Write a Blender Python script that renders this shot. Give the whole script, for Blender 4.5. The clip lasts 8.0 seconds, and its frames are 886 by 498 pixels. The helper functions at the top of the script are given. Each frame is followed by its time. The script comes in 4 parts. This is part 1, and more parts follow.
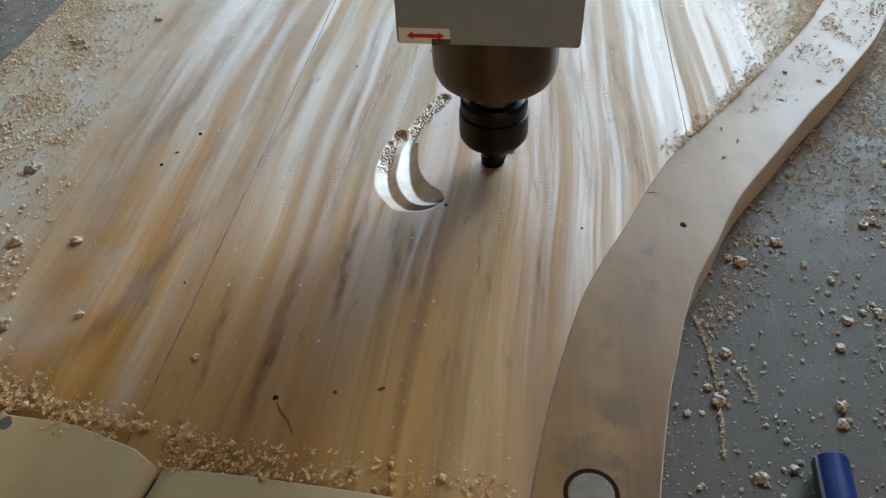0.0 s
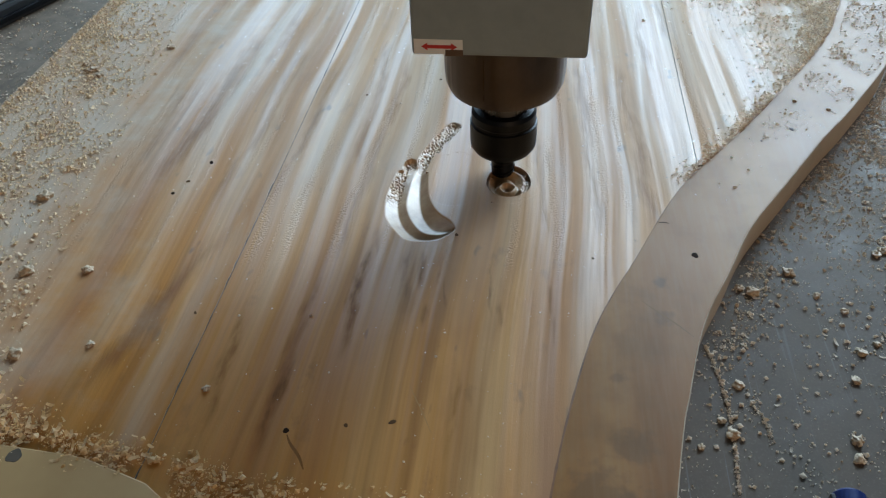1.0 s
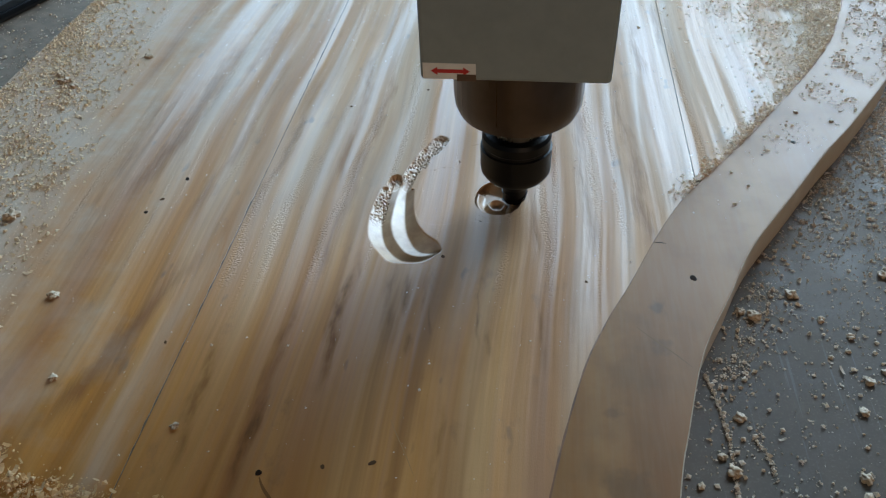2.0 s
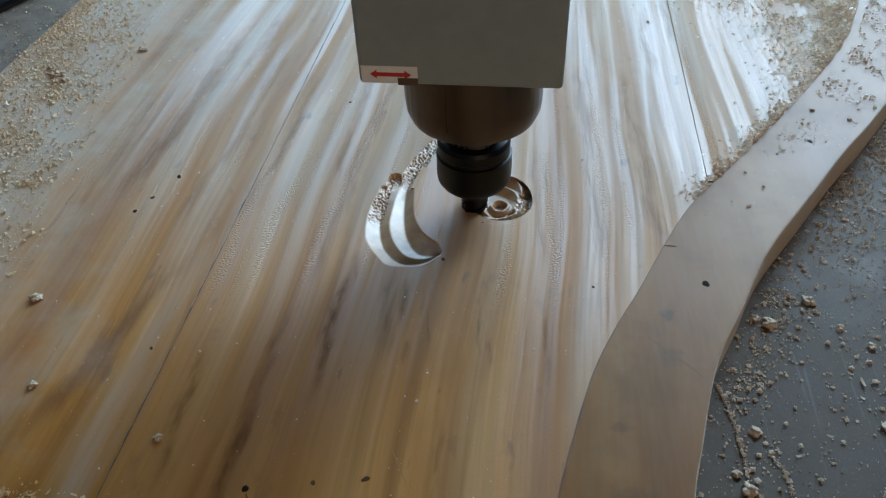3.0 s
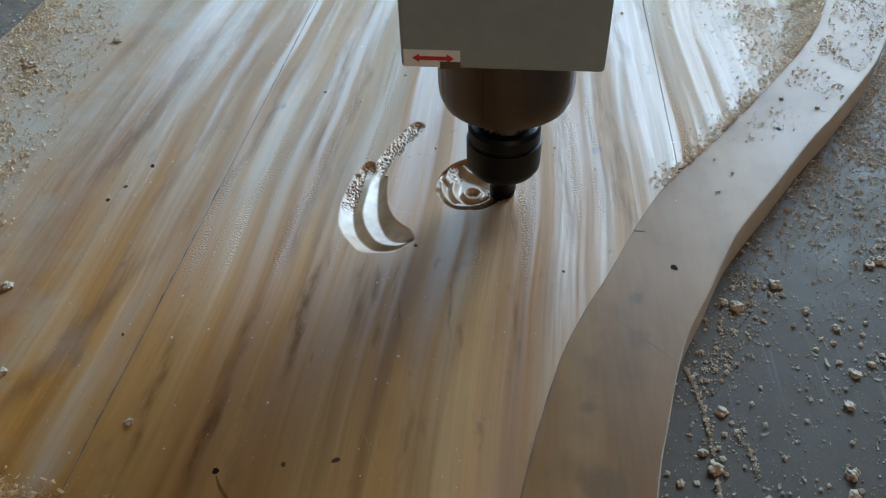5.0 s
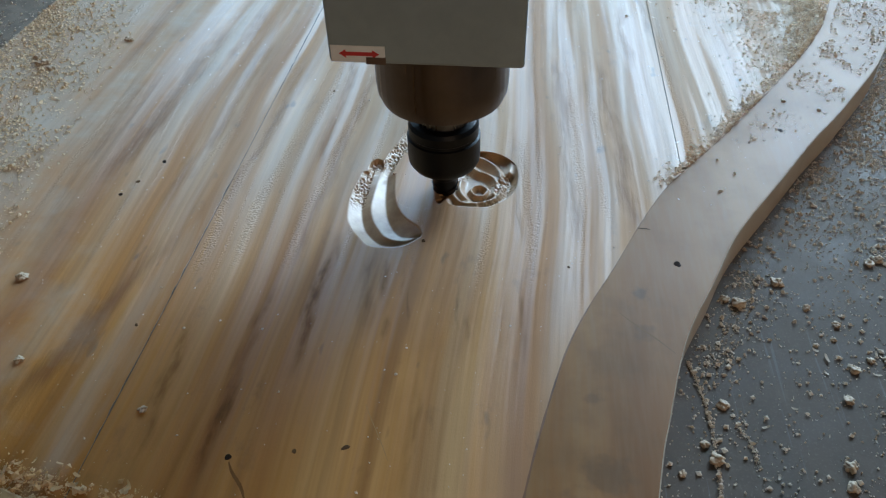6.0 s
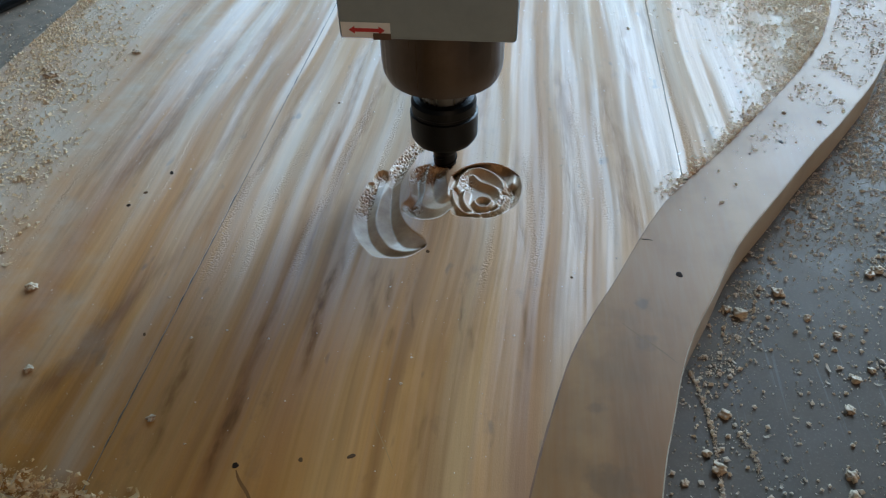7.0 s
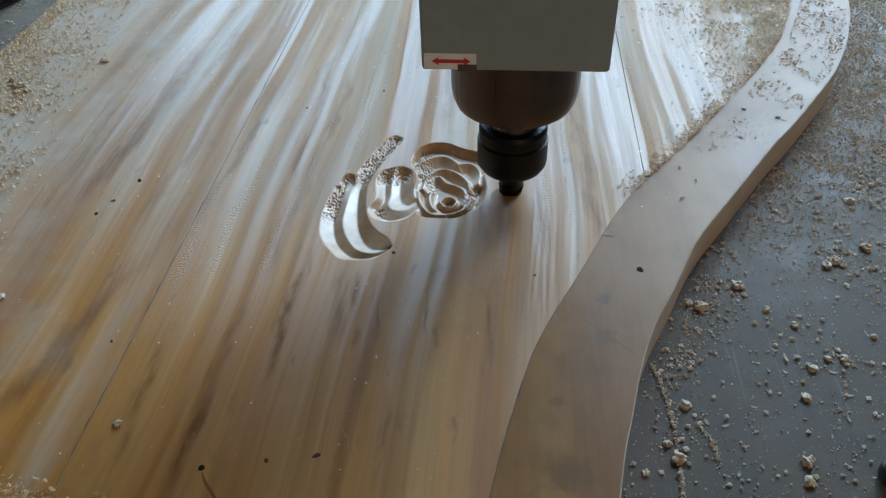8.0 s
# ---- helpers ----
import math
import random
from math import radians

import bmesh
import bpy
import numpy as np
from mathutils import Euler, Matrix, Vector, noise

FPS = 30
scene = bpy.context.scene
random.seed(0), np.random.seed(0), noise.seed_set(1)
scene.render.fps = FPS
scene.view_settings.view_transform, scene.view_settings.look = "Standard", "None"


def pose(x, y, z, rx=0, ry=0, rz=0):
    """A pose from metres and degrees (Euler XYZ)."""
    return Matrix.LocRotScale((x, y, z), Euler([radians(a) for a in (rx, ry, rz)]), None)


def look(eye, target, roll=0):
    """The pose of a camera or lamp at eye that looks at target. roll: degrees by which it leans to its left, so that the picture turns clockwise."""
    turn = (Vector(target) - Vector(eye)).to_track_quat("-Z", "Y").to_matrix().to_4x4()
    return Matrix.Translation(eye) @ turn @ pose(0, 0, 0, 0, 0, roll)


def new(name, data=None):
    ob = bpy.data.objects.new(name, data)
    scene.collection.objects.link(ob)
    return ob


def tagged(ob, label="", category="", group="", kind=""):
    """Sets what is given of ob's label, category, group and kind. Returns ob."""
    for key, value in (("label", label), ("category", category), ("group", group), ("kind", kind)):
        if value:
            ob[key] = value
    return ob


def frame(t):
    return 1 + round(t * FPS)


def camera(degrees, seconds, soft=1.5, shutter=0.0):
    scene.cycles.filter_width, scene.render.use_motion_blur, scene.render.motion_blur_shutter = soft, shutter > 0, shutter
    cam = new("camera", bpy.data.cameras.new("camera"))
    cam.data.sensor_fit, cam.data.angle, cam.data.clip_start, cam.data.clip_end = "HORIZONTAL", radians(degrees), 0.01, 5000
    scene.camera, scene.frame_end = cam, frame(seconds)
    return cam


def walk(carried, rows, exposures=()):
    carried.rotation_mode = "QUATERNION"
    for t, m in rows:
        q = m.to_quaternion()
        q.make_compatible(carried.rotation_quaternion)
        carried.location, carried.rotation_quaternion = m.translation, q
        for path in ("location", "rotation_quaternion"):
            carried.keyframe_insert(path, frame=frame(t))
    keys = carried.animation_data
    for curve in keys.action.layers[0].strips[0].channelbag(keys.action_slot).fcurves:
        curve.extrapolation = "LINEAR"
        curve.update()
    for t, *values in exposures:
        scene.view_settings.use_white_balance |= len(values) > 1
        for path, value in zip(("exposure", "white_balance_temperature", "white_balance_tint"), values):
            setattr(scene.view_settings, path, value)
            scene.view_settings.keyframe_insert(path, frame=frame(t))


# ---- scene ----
cam = camera(60.9, 8.0, soft=1.2)
CM = 0.01
TOP = 0.85          # height of the panel's face over the workshop floor
RAIL_Z = 0.02       # the rail stands this much proud, in cm
# seconds, eye x, y, z in centimetres from the panel's carved leaf tip, yaw, pitch, roll
ROWS = [
    (0, 5.59, -37.83, 32.84, 7.97, -43.67, -2.27),
    (0.5, 5.31, -37.54, 33.51, 8.64, -42.56, -2.64),
    (1, 5.24, -37.39, 33.24, 8.49, -42.09, -2.52),
    (1.5, 5.15, -37.37, 33.11, 8.93, -41.85, -2.81),
    (1.7, 5.33, -36.35, 32.97, 8.15, -41.92, -2.43),
    (2.8, 5.71, -32.69, 31.47, 8.11, -42.49, -2.53),
    (3, 5.61, -32.74, 31.38, 8.63, -42.25, -2.51),
    (3.5, 5.93, -32.41, 31.41, 8.19, -42.31, -2.62),
    (4, 6.11, -33.19, 31.04, 8.11, -42.37, -2.26),
    (5.5, 6.60, -33.59, 31.07, 6.93, -42.44, -1.78),
    (6, 6.22, -34.43, 31.20, 7.25, -42.08, -1.43),
    (6.5, 6.61, -34.63, 31.10, 7.36, -42.12, -1.51),
    (7, 6.14, -34.77, 31.61, 7.45, -41.38, -1.55),
    (7.5, 6.51, -34.42, 31.96, 7.00, -41.25, -1.94),
    (8, 7.54, -35.22, 31.91, 6.06, -41.21, -1.93),
]


def eye_pose(x, y, z, yaw, pitch, roll):
    a, b = radians(yaw), radians(pitch)
    eye = Vector((x * CM, y * CM, z * CM + TOP))
    ahead = Vector((-math.sin(a) * math.cos(b), math.cos(a) * math.cos(b), math.sin(b)))
    return look(eye, eye + ahead, roll)


# the phone cools its white balance in the first seconds
walk(cam, [(t, eye_pose(*r)) for t, *r in ROWS], exposures=((0, 0.24, 6600, 14), (1.5, 0.14, 6350, 13), (3.0, 0.04, 6050, 12), (8.0, 0.08, 6050, 12)))

# ---- light ----
world = bpy.data.worlds.new("world")
scene.world = world
world.use_nodes = True
sky = world.node_tree.nodes.new("ShaderNodeTexSky")
sky.sky_type, sky.sun_disc = "NISHITA", False
sky.sun_elevation, sky.sun_rotation = radians(40), radians(25)
world.node_tree.nodes["Background"].inputs["Strength"].default_value = 0.12
world.node_tree.links.new(sky.outputs[0], world.node_tree.nodes["Background"].inputs[0])
sun = new("sun", bpy.data.lights.new("sun", "SUN"))
sun.data.energy, sun.data.angle, sun.data.color = 1.0, radians(10), (1, 0.96, 0.9)
sun.matrix_world = look((4, 8, 8), (2.4, 4.0, 0))

DOOR_X0, DOOR_X1, DOOR_TOP, NORTH = -1.3, 2.0, 3.25, 1.95     # the open workshop door


def area(name, size_x, size_y, watts, colour, m):
    lamp = new(name, bpy.data.lights.new(name, "AREA"))
    lamp.data.shape, lamp.data.size, lamp.data.size_y = "RECTANGLE", size_x, size_y
    lamp.data.energy, lamp.data.color = watts, colour
    lamp.matrix_world = m
    return lamp


# sky light through the tall open door, split into lamps, brighter towards the sun
area("daylight_in_door", 1.4, 1.52, 26, (0.48, 0.77, 1.0), look((-0.57, NORTH + 0.1, 1.87), (-0.57, 0, 1.87)))
area("bright_sky_in_door", 1.74, 1.96, 59, (0.475, 0.77, 1.0), look((1.06, NORTH + 0.12, 2.21), (0.9, 0, 1.87)))
# small key lamp added so the spindle casts a clearer shadow
area("key_lamp_in_door", 0.6, 0.64, 30, (0.63, 0.84, 1.0), look((1.13, NORTH + 0.08, 2.1), (0.15, 0, 0.9)))
# warm fill added from behind the camera, set in an unseen wall opening
area("warm_fill_lamp", 1.5, 1.0, 28, (1.0, 0.67, 0.36), look((1.7, -3.45, 1.9), (0.6, 0, 1.2)))


# ---- materials ----
class Mat:
    """A node material with short ways to add nodes."""

    def __init__(self, name, rough=0.5, metal=0.0, spec=0.5):
        self.m = bpy.data.materials.new(name)
        self.m.use_nodes = True
        self.t = self.m.node_tree
        self.b = self.t.nodes["Principled BSDF"]
        self.b.inputs["Roughness"].default_value = rough
        self.b.inputs["Metallic"].default_value = metal
        self.b.inputs["Specular IOR Level"].default_value = spec

    def node(self, kind, **values):
        n = self.t.nodes.new("ShaderNode" + kind)
        for k, v in values.items():
            n.inputs[k.replace("_", " ")].default_value = v
        return n

    def link(self, a, b):
        self.t.links.new(a, b)

    def coords(self, where="Object", scale=(1, 1, 1)):
        c = self.node("TexCoord")
        mp = self.node("Mapping")
        mp.inputs["Scale"].default_value = scale
        self.link(c.outputs[where], mp.inputs[0])
        return mp.outputs[0]

    def noise(self, vec, scale, detail=4.0, rough=0.55, distort=0.0):
        n = self.node("TexNoise", Scale=scale, Detail=detail, Roughness=rough, Distortion=distort)
        self.link(vec, n.inputs["Vector"])
        return n.outputs["Fac"]

    def ramp(self, fac, *stops):
        r = self.node("ValToRGB")
        e = r.color_ramp.elements
        while len(e) < len(stops):
            e.new(0.5)
        for el, (p, c) in zip(e, stops):
            el.position, el.color = p, (*c, 1) if len(c) == 3 else c
        self.link(fac, r.inputs[0])
        return r.outputs[0]

    def mix(self, fac, a, b, how="MIX"):
        n = self.t.nodes.new("ShaderNodeMix")
        n.data_type, n.blend_type = "RGBA", how
        for value, sock in ((fac, n.inputs[0]), (a, n.inputs[6]), (b, n.inputs[7])):
            if isinstance(value, (int, float)):
                sock.default_value = value
            elif isinstance(value, tuple):
                sock.default_value = (*value, 1)
            else:
                self.link(value, sock)
        return n.outputs[2]

    def span(self, fac, a0, a1, b0, b1):
        n = self.node("MapRange")
        for i, v in enumerate((a0, a1, b0, b1)):
            n.inputs[i + 1].default_value = v
        self.link(fac, n.inputs[0])
        return n.outputs[0]

    def maths(self, how, a, b):
        n = self.t.nodes.new("ShaderNodeMath")
        n.operation = how
        for value, sock in ((a, n.inputs[0]), (b, n.inputs[1])):
            if isinstance(value, (int, float)):
                sock.default_value = value
            else:
                self.link(value, sock)
        return n.outputs[0]

    def bump(self, fac, strength, dist, under=None):
        n = self.node("Bump", Strength=strength, Distance=dist)
        self.link(fac, n.inputs["Height"])
        if under is not None:
            self.link(under, n.inputs["Normal"])
        return n.outputs[0]

    def out(self, colour=None, rough=None, normal=None):
        for value, name in ((colour, "Base Color"), (rough, "Roughness"), (normal, "Normal")):
            if isinstance(value, tuple):
                self.b.inputs[name].default_value = (*value, 1)
            elif isinstance(value, (int, float)):
                self.b.inputs[name].default_value = value
            elif value is not None:
                self.link(value, self.b.inputs[name])
        return self.m


def plain(name, colour, rough=0.5, metal=0.0, scale=60.0, vary=0.25, relief=0.0004, spec=0.5):
    """Paint, metal or plastic with a little grain and smudging."""
    m = Mat(name, rough, metal, spec)
    v = m.coords()
    fine, broad = m.noise(v, scale * 6, 3), m.noise(v, scale * 0.4, 4)
    dark = tuple(c * (1 - vary) for c in colour)
    c = m.mix(m.span(broad, 0.3, 0.7, 0, 1), dark, colour)
    c = m.mix(0.12, c, m.ramp(fine, (0.3, (0.2, 0.2, 0.2)), (0.7, (1, 1, 1))), "MULTIPLY")
    return m.out(c, m.span(broad, 0.3, 0.7, rough * 0.8, min(1, rough * 1.25)), m.bump(fine, 0.25, relief))


# growth bands of the boards in centimetres: x, y at both ends, half width, strength
DARK_BANDS = (
    (-21.3, 29, -22.3, 4, 0.9, 0.75), (-15.4, 0, -19.0, -15, 0.9, 0.7), (-25.3, 19, -24.2, -3, 0.7, 0.5), (-18.2, 34, -19.1, 21, 0.7, 0.6),
    (-8.7, 28, -7.7, 6, 0.45, 0.55), (-6.2, 24, -7.1, -3, 0.45, 0.55), (-12.5, 22, -13.0, 2, 0.35, 0.5), (8.6, 26, 10.1, 0, 0.5, 0.6),
    (12.0, 25, 13.9, 1, 0.6, 0.6), (5.5, 14, 6.4, 0, 0.4, 0.5), (16.9, 40, 17.0, 29, 0.5, 0.6), (14.3, 36, 14.8, 23, 0.6, 0.65),
    (2.2, 30, 2.7, 14, 0.5, 0.5), (-16.4, 26, -17.0, 2, 0.6, 0.5), (-27.5, 40, -28.4, 20, 0.8, 0.4))
RESIN_STREAKS = (
    (-4.7, 1, -5.3, -11, 0.42, 0.9), (-7.6, -4, -8.3, -18, 0.42, 0.95), (-2.2, 1, -1.8, -8, 0.5, 0.6), (-1.2, -1.2, -1.0, -5, 0.28, 0.75),
    (0.1, -1.3, 0.1, -4.6, 0.22, 0.75), (0.6, -3.4, 0.64, -7, 0.14, 0.7), (3.2, 0, 3.6, -7, 0.12, 0.7), (4.2, -5.2, 4.1, -7.6, 0.22, 0.7),
    (-0.5, -5.8, -0.55, -8, 0.26, 0.65), (6.9, -2, 7.1, -9, 0.2, 0.5), (-11.6, -6, -11.2, -18, 0.4, 0.6), (1.6, -10, 2.0, -17, 0.3, 0.5))
CHATTER_BANDS = (
    (-12.6, 24, -13.0, -4, 0.55, 1.0), (-6.5, 19, -7.7, -3, 0.4, 1.0), (6.4, 13, 7.3, -2, 0.35, 0.9), (-10.2, 14, -10.9, -4, 0.4, 0.8),
    (4.2, 3, 4.4, -3, 0.3, 0.7), (9.4, 26, 10.6, 4, 0.35, 0.8), (-4.2, 30, -4.6, 17, 0.3, 0.9), (0.6, 32, 1.2, 15, 0.3, 0.8),
    (11.3, 20, 12.0, 3, 0.3, 0.7), (-9.0, 30, -9.6, 8, 0.3, 0.8), (-15.2, 30, -15.8, 6, 0.3, 0.7), (3.4, 40, 4.3, 16, 0.35, 0.8))


def panel_wood():
    """Planed, lacquered pine: bands and streaks along y, smooth early wood between raised rough late wood."""
    m = Mat("lacquered_pine", 0.35, 0.0, 0.14)
    uv = m.coords("UV")
    warp = m.node("TexNoise", Scale=4.0, Detail=2.0)
    stretch = m.node("Mapping")
    stretch.inputs["Scale"].default_value = (1, 0.6, 1)
    m.link(uv, stretch.inputs[0])
    m.link(stretch.outputs[0], warp.inputs["Vector"])
    moved = m.t.nodes.new("ShaderNodeVectorMath")
    moved.operation = "MULTIPLY_ADD"
    m.link(warp.outputs["Color"], moved.inputs[0])
    moved.inputs[1].default_value = (0.034, 0, 0)
    m.link(uv, moved.inputs[2])
    xyz = m.node("SeparateXYZ")
    m.link(uv, xyz.inputs[0])
    ux, uy = xyz.outputs[0], xyz.outputs[1]
    # the same slow wander for all the bands, and ragged edges
    wander = m.span(m.noise(m.coords("UV", (0.6, 1, 1)), 11, 3), 0.25, 0.75, -0.006, 0.006)
    wx = m.maths("ADD", ux, wander)
    ragged = m.noise(m.coords("UV", (110, 14, 1)), 1.0, 4, 0.6)

    def along(sx, sy, detail=4.0, rough=0.55):
        mp = m.node("Mapping")
        mp.inputs["Scale"].default_value = (sx, sy, 1)
        m.link(moved.outputs[0], mp.inputs[0])
        return m.noise(mp.outputs[0], 1.0, detail, rough)

    def band_mask(rows, soft):
        total = None
        for xa, ya, xb, yb, half, strength in rows:
            slope = (xa - xb) / (ya - yb)
            off = m.maths("SUBTRACT", m.maths("SUBTRACT", wx, (xb - slope * yb) * CM), m.maths("MULTIPLY", uy, slope))
            off = m.maths("ADD", m.maths("ABSOLUTE", off, 0.0), m.span(ragged, 0.3, 0.7, -half * 0.5 * CM, half * 0.7 * CM))
            fade = min(3.0, (ya - yb) * 0.3) * CM
            ends = m.maths("MULTIPLY", m.span(uy, yb * CM, yb * CM + fade, 0, strength), m.span(uy, ya * CM - fade, ya * CM, 1, 0))
            one = m.maths("MULTIPLY", m.span(off, half * soft * CM, half * 1.2 * CM, 1.0, 0.0), ends)
            total = one if total is None else m.maths("MAXIMUM", total, one)
        return total

    bands, streaks, fibres = along(26, 1.2, 3), along(62, 2.4, 3), along(420, 9, 2)
    dark = band_mask(DARK_BANDS, 0.1)
    c = m.ramp(bands, (0.30, (0.30, 0.098, 0.012)), (0.45, (0.45, 0.185, 0.029)), (0.57, (0.52, 0.24, 0.056)), (0.72, (0.56, 0.30, 0.095)))
    c = m.mix(m.span(streaks, 0.53, 0.70, 0, 0.6), c, (0.25, 0.095, 0.014))
    c = m.mix(m.span(fibres, 0.36, 0.70, 0.0, 0.2), c, (0.22, 0.095, 0.025))
    stain = m.noise(m.coords("UV", (1, 0.5, 1)), 16.0, 4, 0.6)
    c = m.mix(m.span(stain, 0.52, 0.72, 0, 0.45), c, (0.26, 0.10, 0.016))
    blot = m.noise(m.coords("UV", (1, 0.5, 1)), 42, 5, 0.65)
    c = m.mix(m.span(blot, 0.60, 0.72, 0, 0.45), c, (0.16, 0.062, 0.014))
    specks = m.noise(m.coords("UV", (1, 0.4, 1)), 70, 2)
    c = m.mix(m.span(specks, 0.69, 0.76, 0, 0.7), c, (0.10, 0.045, 0.016))
    c = m.mix(dark, c, (0.18, 0.066, 0.013))
    resin = m.maths("MULTIPLY", band_mask(RESIN_STREAKS, 0.0), m.span(m.noise(m.coords("UV", (160, 50, 1)), 1.0, 3), 0.35, 0.6, 0.25, 1))
    c = m.mix(resin, c, (0.12, 0.045, 0.01))
    # fine dust lies thick along the outer side where nobody wiped
    dust_and_sheen = m.span(m.maths("ADD", ux, m.span(m.noise(uv, 14, 5, 0.65), 0.3, 0.7, -0.06, 0.06)), -0.17, -0.31, 0.0, 0.9)
    dust_and_sheen = m.maths("MAXIMUM", dust_and_sheen, m.span(m.maths("ADD", m.maths("ADD", ux, m.maths("MULTIPLY", uy, -0.1)), m.span(m.noise(uv, 30, 5, 0.65), 0.3, 0.7, -0.05, 0.05)), 0.185, 0.245, 0.0, 0.8))
    # greyish sky sheen painted into the base colour, far and right parts
    painted_sheen = m.maths("MULTIPLY", m.span(along(34, 2.2, 4), 0.36, 0.62, 0.26, 0.66), m.maths("MAXIMUM", m.span(uy, -0.09, 0.08, 0, 1), m.span(ux, 0.01, 0.09, 0, 0.5)))
    # plus a paler grey strip beside the seam
    dust_and_sheen = m.maths("MAXIMUM", dust_and_sheen, band_mask(((-14.0, 20, -15.3, -20, 1.4, 0.42),), 0.0))
    dust_and_sheen = m.maths("MAXIMUM", dust_and_sheen, m.maths("MULTIPLY", painted_sheen, m.span(dark, 0, 0.7, 1, 0.4)))
    dust_and_sheen = m.maths("MULTIPLY", dust_and_sheen, m.span(along(26, 1.6, 3), 0.40, 0.60, 0.6, 1.0))
    c = m.mix(dust_and_sheen, c, (0.52, 0.445, 0.36))
    # lacquer wears unevenly: shiny early wood beside rough late-wood streaks with planer chatter
    chatter = m.noise(m.coords("UV", (520, 1000, 1)), 1.0, 2)
    rough_zone = m.maths("MULTIPLY", m.span(along(95, 1.6, 2), 0.60, 0.65, 0, 0.8), m.span(uy, -0.06, 0.03, 0, 1))
    rough_zone = m.maths("MAXIMUM", rough_zone, band_mask(CHATTER_BANDS, 0.3))
    worn = m.maths("MAXIMUM", m.span(along(58, 1.4, 3), 0.44, 0.56, 0, 1), m.maths("MAXIMUM", m.maths("MAXIMUM", m.maths("MULTIPLY", dark, 0.8), resin), m.maths("MAXIMUM", m.span(m.maths("SUBTRACT", ux, m.maths("MULTIPLY", uy, 0.59)), 0.125, 0.15, 0, 0.8), m.span(ux, 0.16, 0.19, 0, 0.4))))
    height = m.maths("ADD", m.maths("ADD", streaks, m.maths("MULTIPLY", bands, 1.3)), m.maths("MULTIPLY", m.maths("MULTIPLY", m.maths("SUBTRACT", chatter, 0.5), rough_zone), 1.0))
    height = m.maths("SUBTRACT", height, m.maths("MULTIPLY", dark, 0.35))
    n1 = m.bump(height, 0.62, 0.0019)
    n2 = m.bump(m.noise(m.coords("UV", (1400, 700, 1)), 1.0, 2), 0.22, 0.00025, m.bump(fibres, 0.1, 0.0002, n1))
    m.b.inputs["Coat IOR"].default_value = 1.55
    m.link(n2, m.b.inputs["Coat Normal"])
    keep = m.maths("MULTIPLY", m.span(dust_and_sheen, 0, 1, 1.0, 0.25), m.span(resin, 0, 0.6, 1.0, 0.1))
    m.link(m.maths("MULTIPLY", keep, m.span(worn, 0, 1, 1.0, 0.24)), m.b.inputs["Coat Weight"])
    m.link(m.maths("ADD", m.span(worn, 0, 1, 0.29, 0.46), m.maths("MULTIPLY", rough_zone, 0.10)), m.b.inputs["Coat Roughness"])
    r = m.maths("ADD", m.span(worn, 0, 1, 0.38, 0.6), m.maths("MULTIPLY", dust_and_sheen, 0.4))
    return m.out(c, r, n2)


def rail_wood():
    """The paler, smoother sanded curved rail."""
    m = Mat("sanded_pale_pine", 0.42, 0.0, 0.14)
    v = m.coords("Object", (1, 1, 1))
    bands = m.noise(m.coords("Object", (14, 2.2, 14)), 1.0, 4, 0.55, 0.6)
    fine = m.noise(m.coords("Object", (300, 30, 300)), 1.0, 3)
    c = m.ramp(bands, (0.3, (0.20, 0.081, 0.018)), (0.5, (0.27, 0.12, 0.03)), (0.72, (0.335, 0.168, 0.052)))
    smudge = m.noise(v, 22, 4, 0.6)
    c = m.mix(m.span(smudge, 0.50, 0.70, 0, 0.55), c, (0.16, 0.078, 0.024))
    for x, y, r in ((0.106, -0.107, 0.006), (0.112, -0.15, 0.014), (0.135, -0.06, 0.008), (0.1365, -0.0295, 0.0065), (0.1365, -0.0295, 0.0045), (0.095, -0.18, 0.022), (0.12, -0.19, 0.02)):
        far = m.node("VectorMath")
        far.operation = "DISTANCE"
        far.inputs[1].default_value = (x, y, TOP + RAIL_Z * CM)
        m.link(v, far.inputs[0])
        ragged = m.maths("ADD", far.outputs["Value"], m.span(m.noise(v, 120, 3), 0.3, 0.7, -r * 0.4, r * 0.4))
        c = m.mix(m.span(ragged, r * 0.4, r, 0.5, 0.0), c, (0.12, 0.058, 0.02))
    c = m.mix(m.span(fine, 0.4, 0.7, 0, 0.16), c, (0.3, 0.2, 0.11))
    m.b.inputs["Coat Weight"].default_value = 0.24
    m.b.inputs["Coat Roughness"].default_value = 0.35
    return m.out(c, m.span(smudge, 0.3, 0.7, 0.5, 0.66), m.bump(fine, 0.12, 0.0002))


def raw_wood(name, pale, dark, scale=1.0, gloss=0.0):
    m = Mat(name, 0.55)
    v = m.coords()
    n = m.noise(v, 90 * scale, 4, 0.6)
    f = m.noise(v, 900 * scale, 2)
    c = m.mix(m.span(n, 0.35, 0.7, 0, 1), pale, dark)
    m.b.inputs["Coat Weight"].default_value = gloss
    m.b.inputs["Coat Roughness"].default_value = 0.3
    return m.out(c, 0.55, m.bump(f, 0.25, 0.0002))


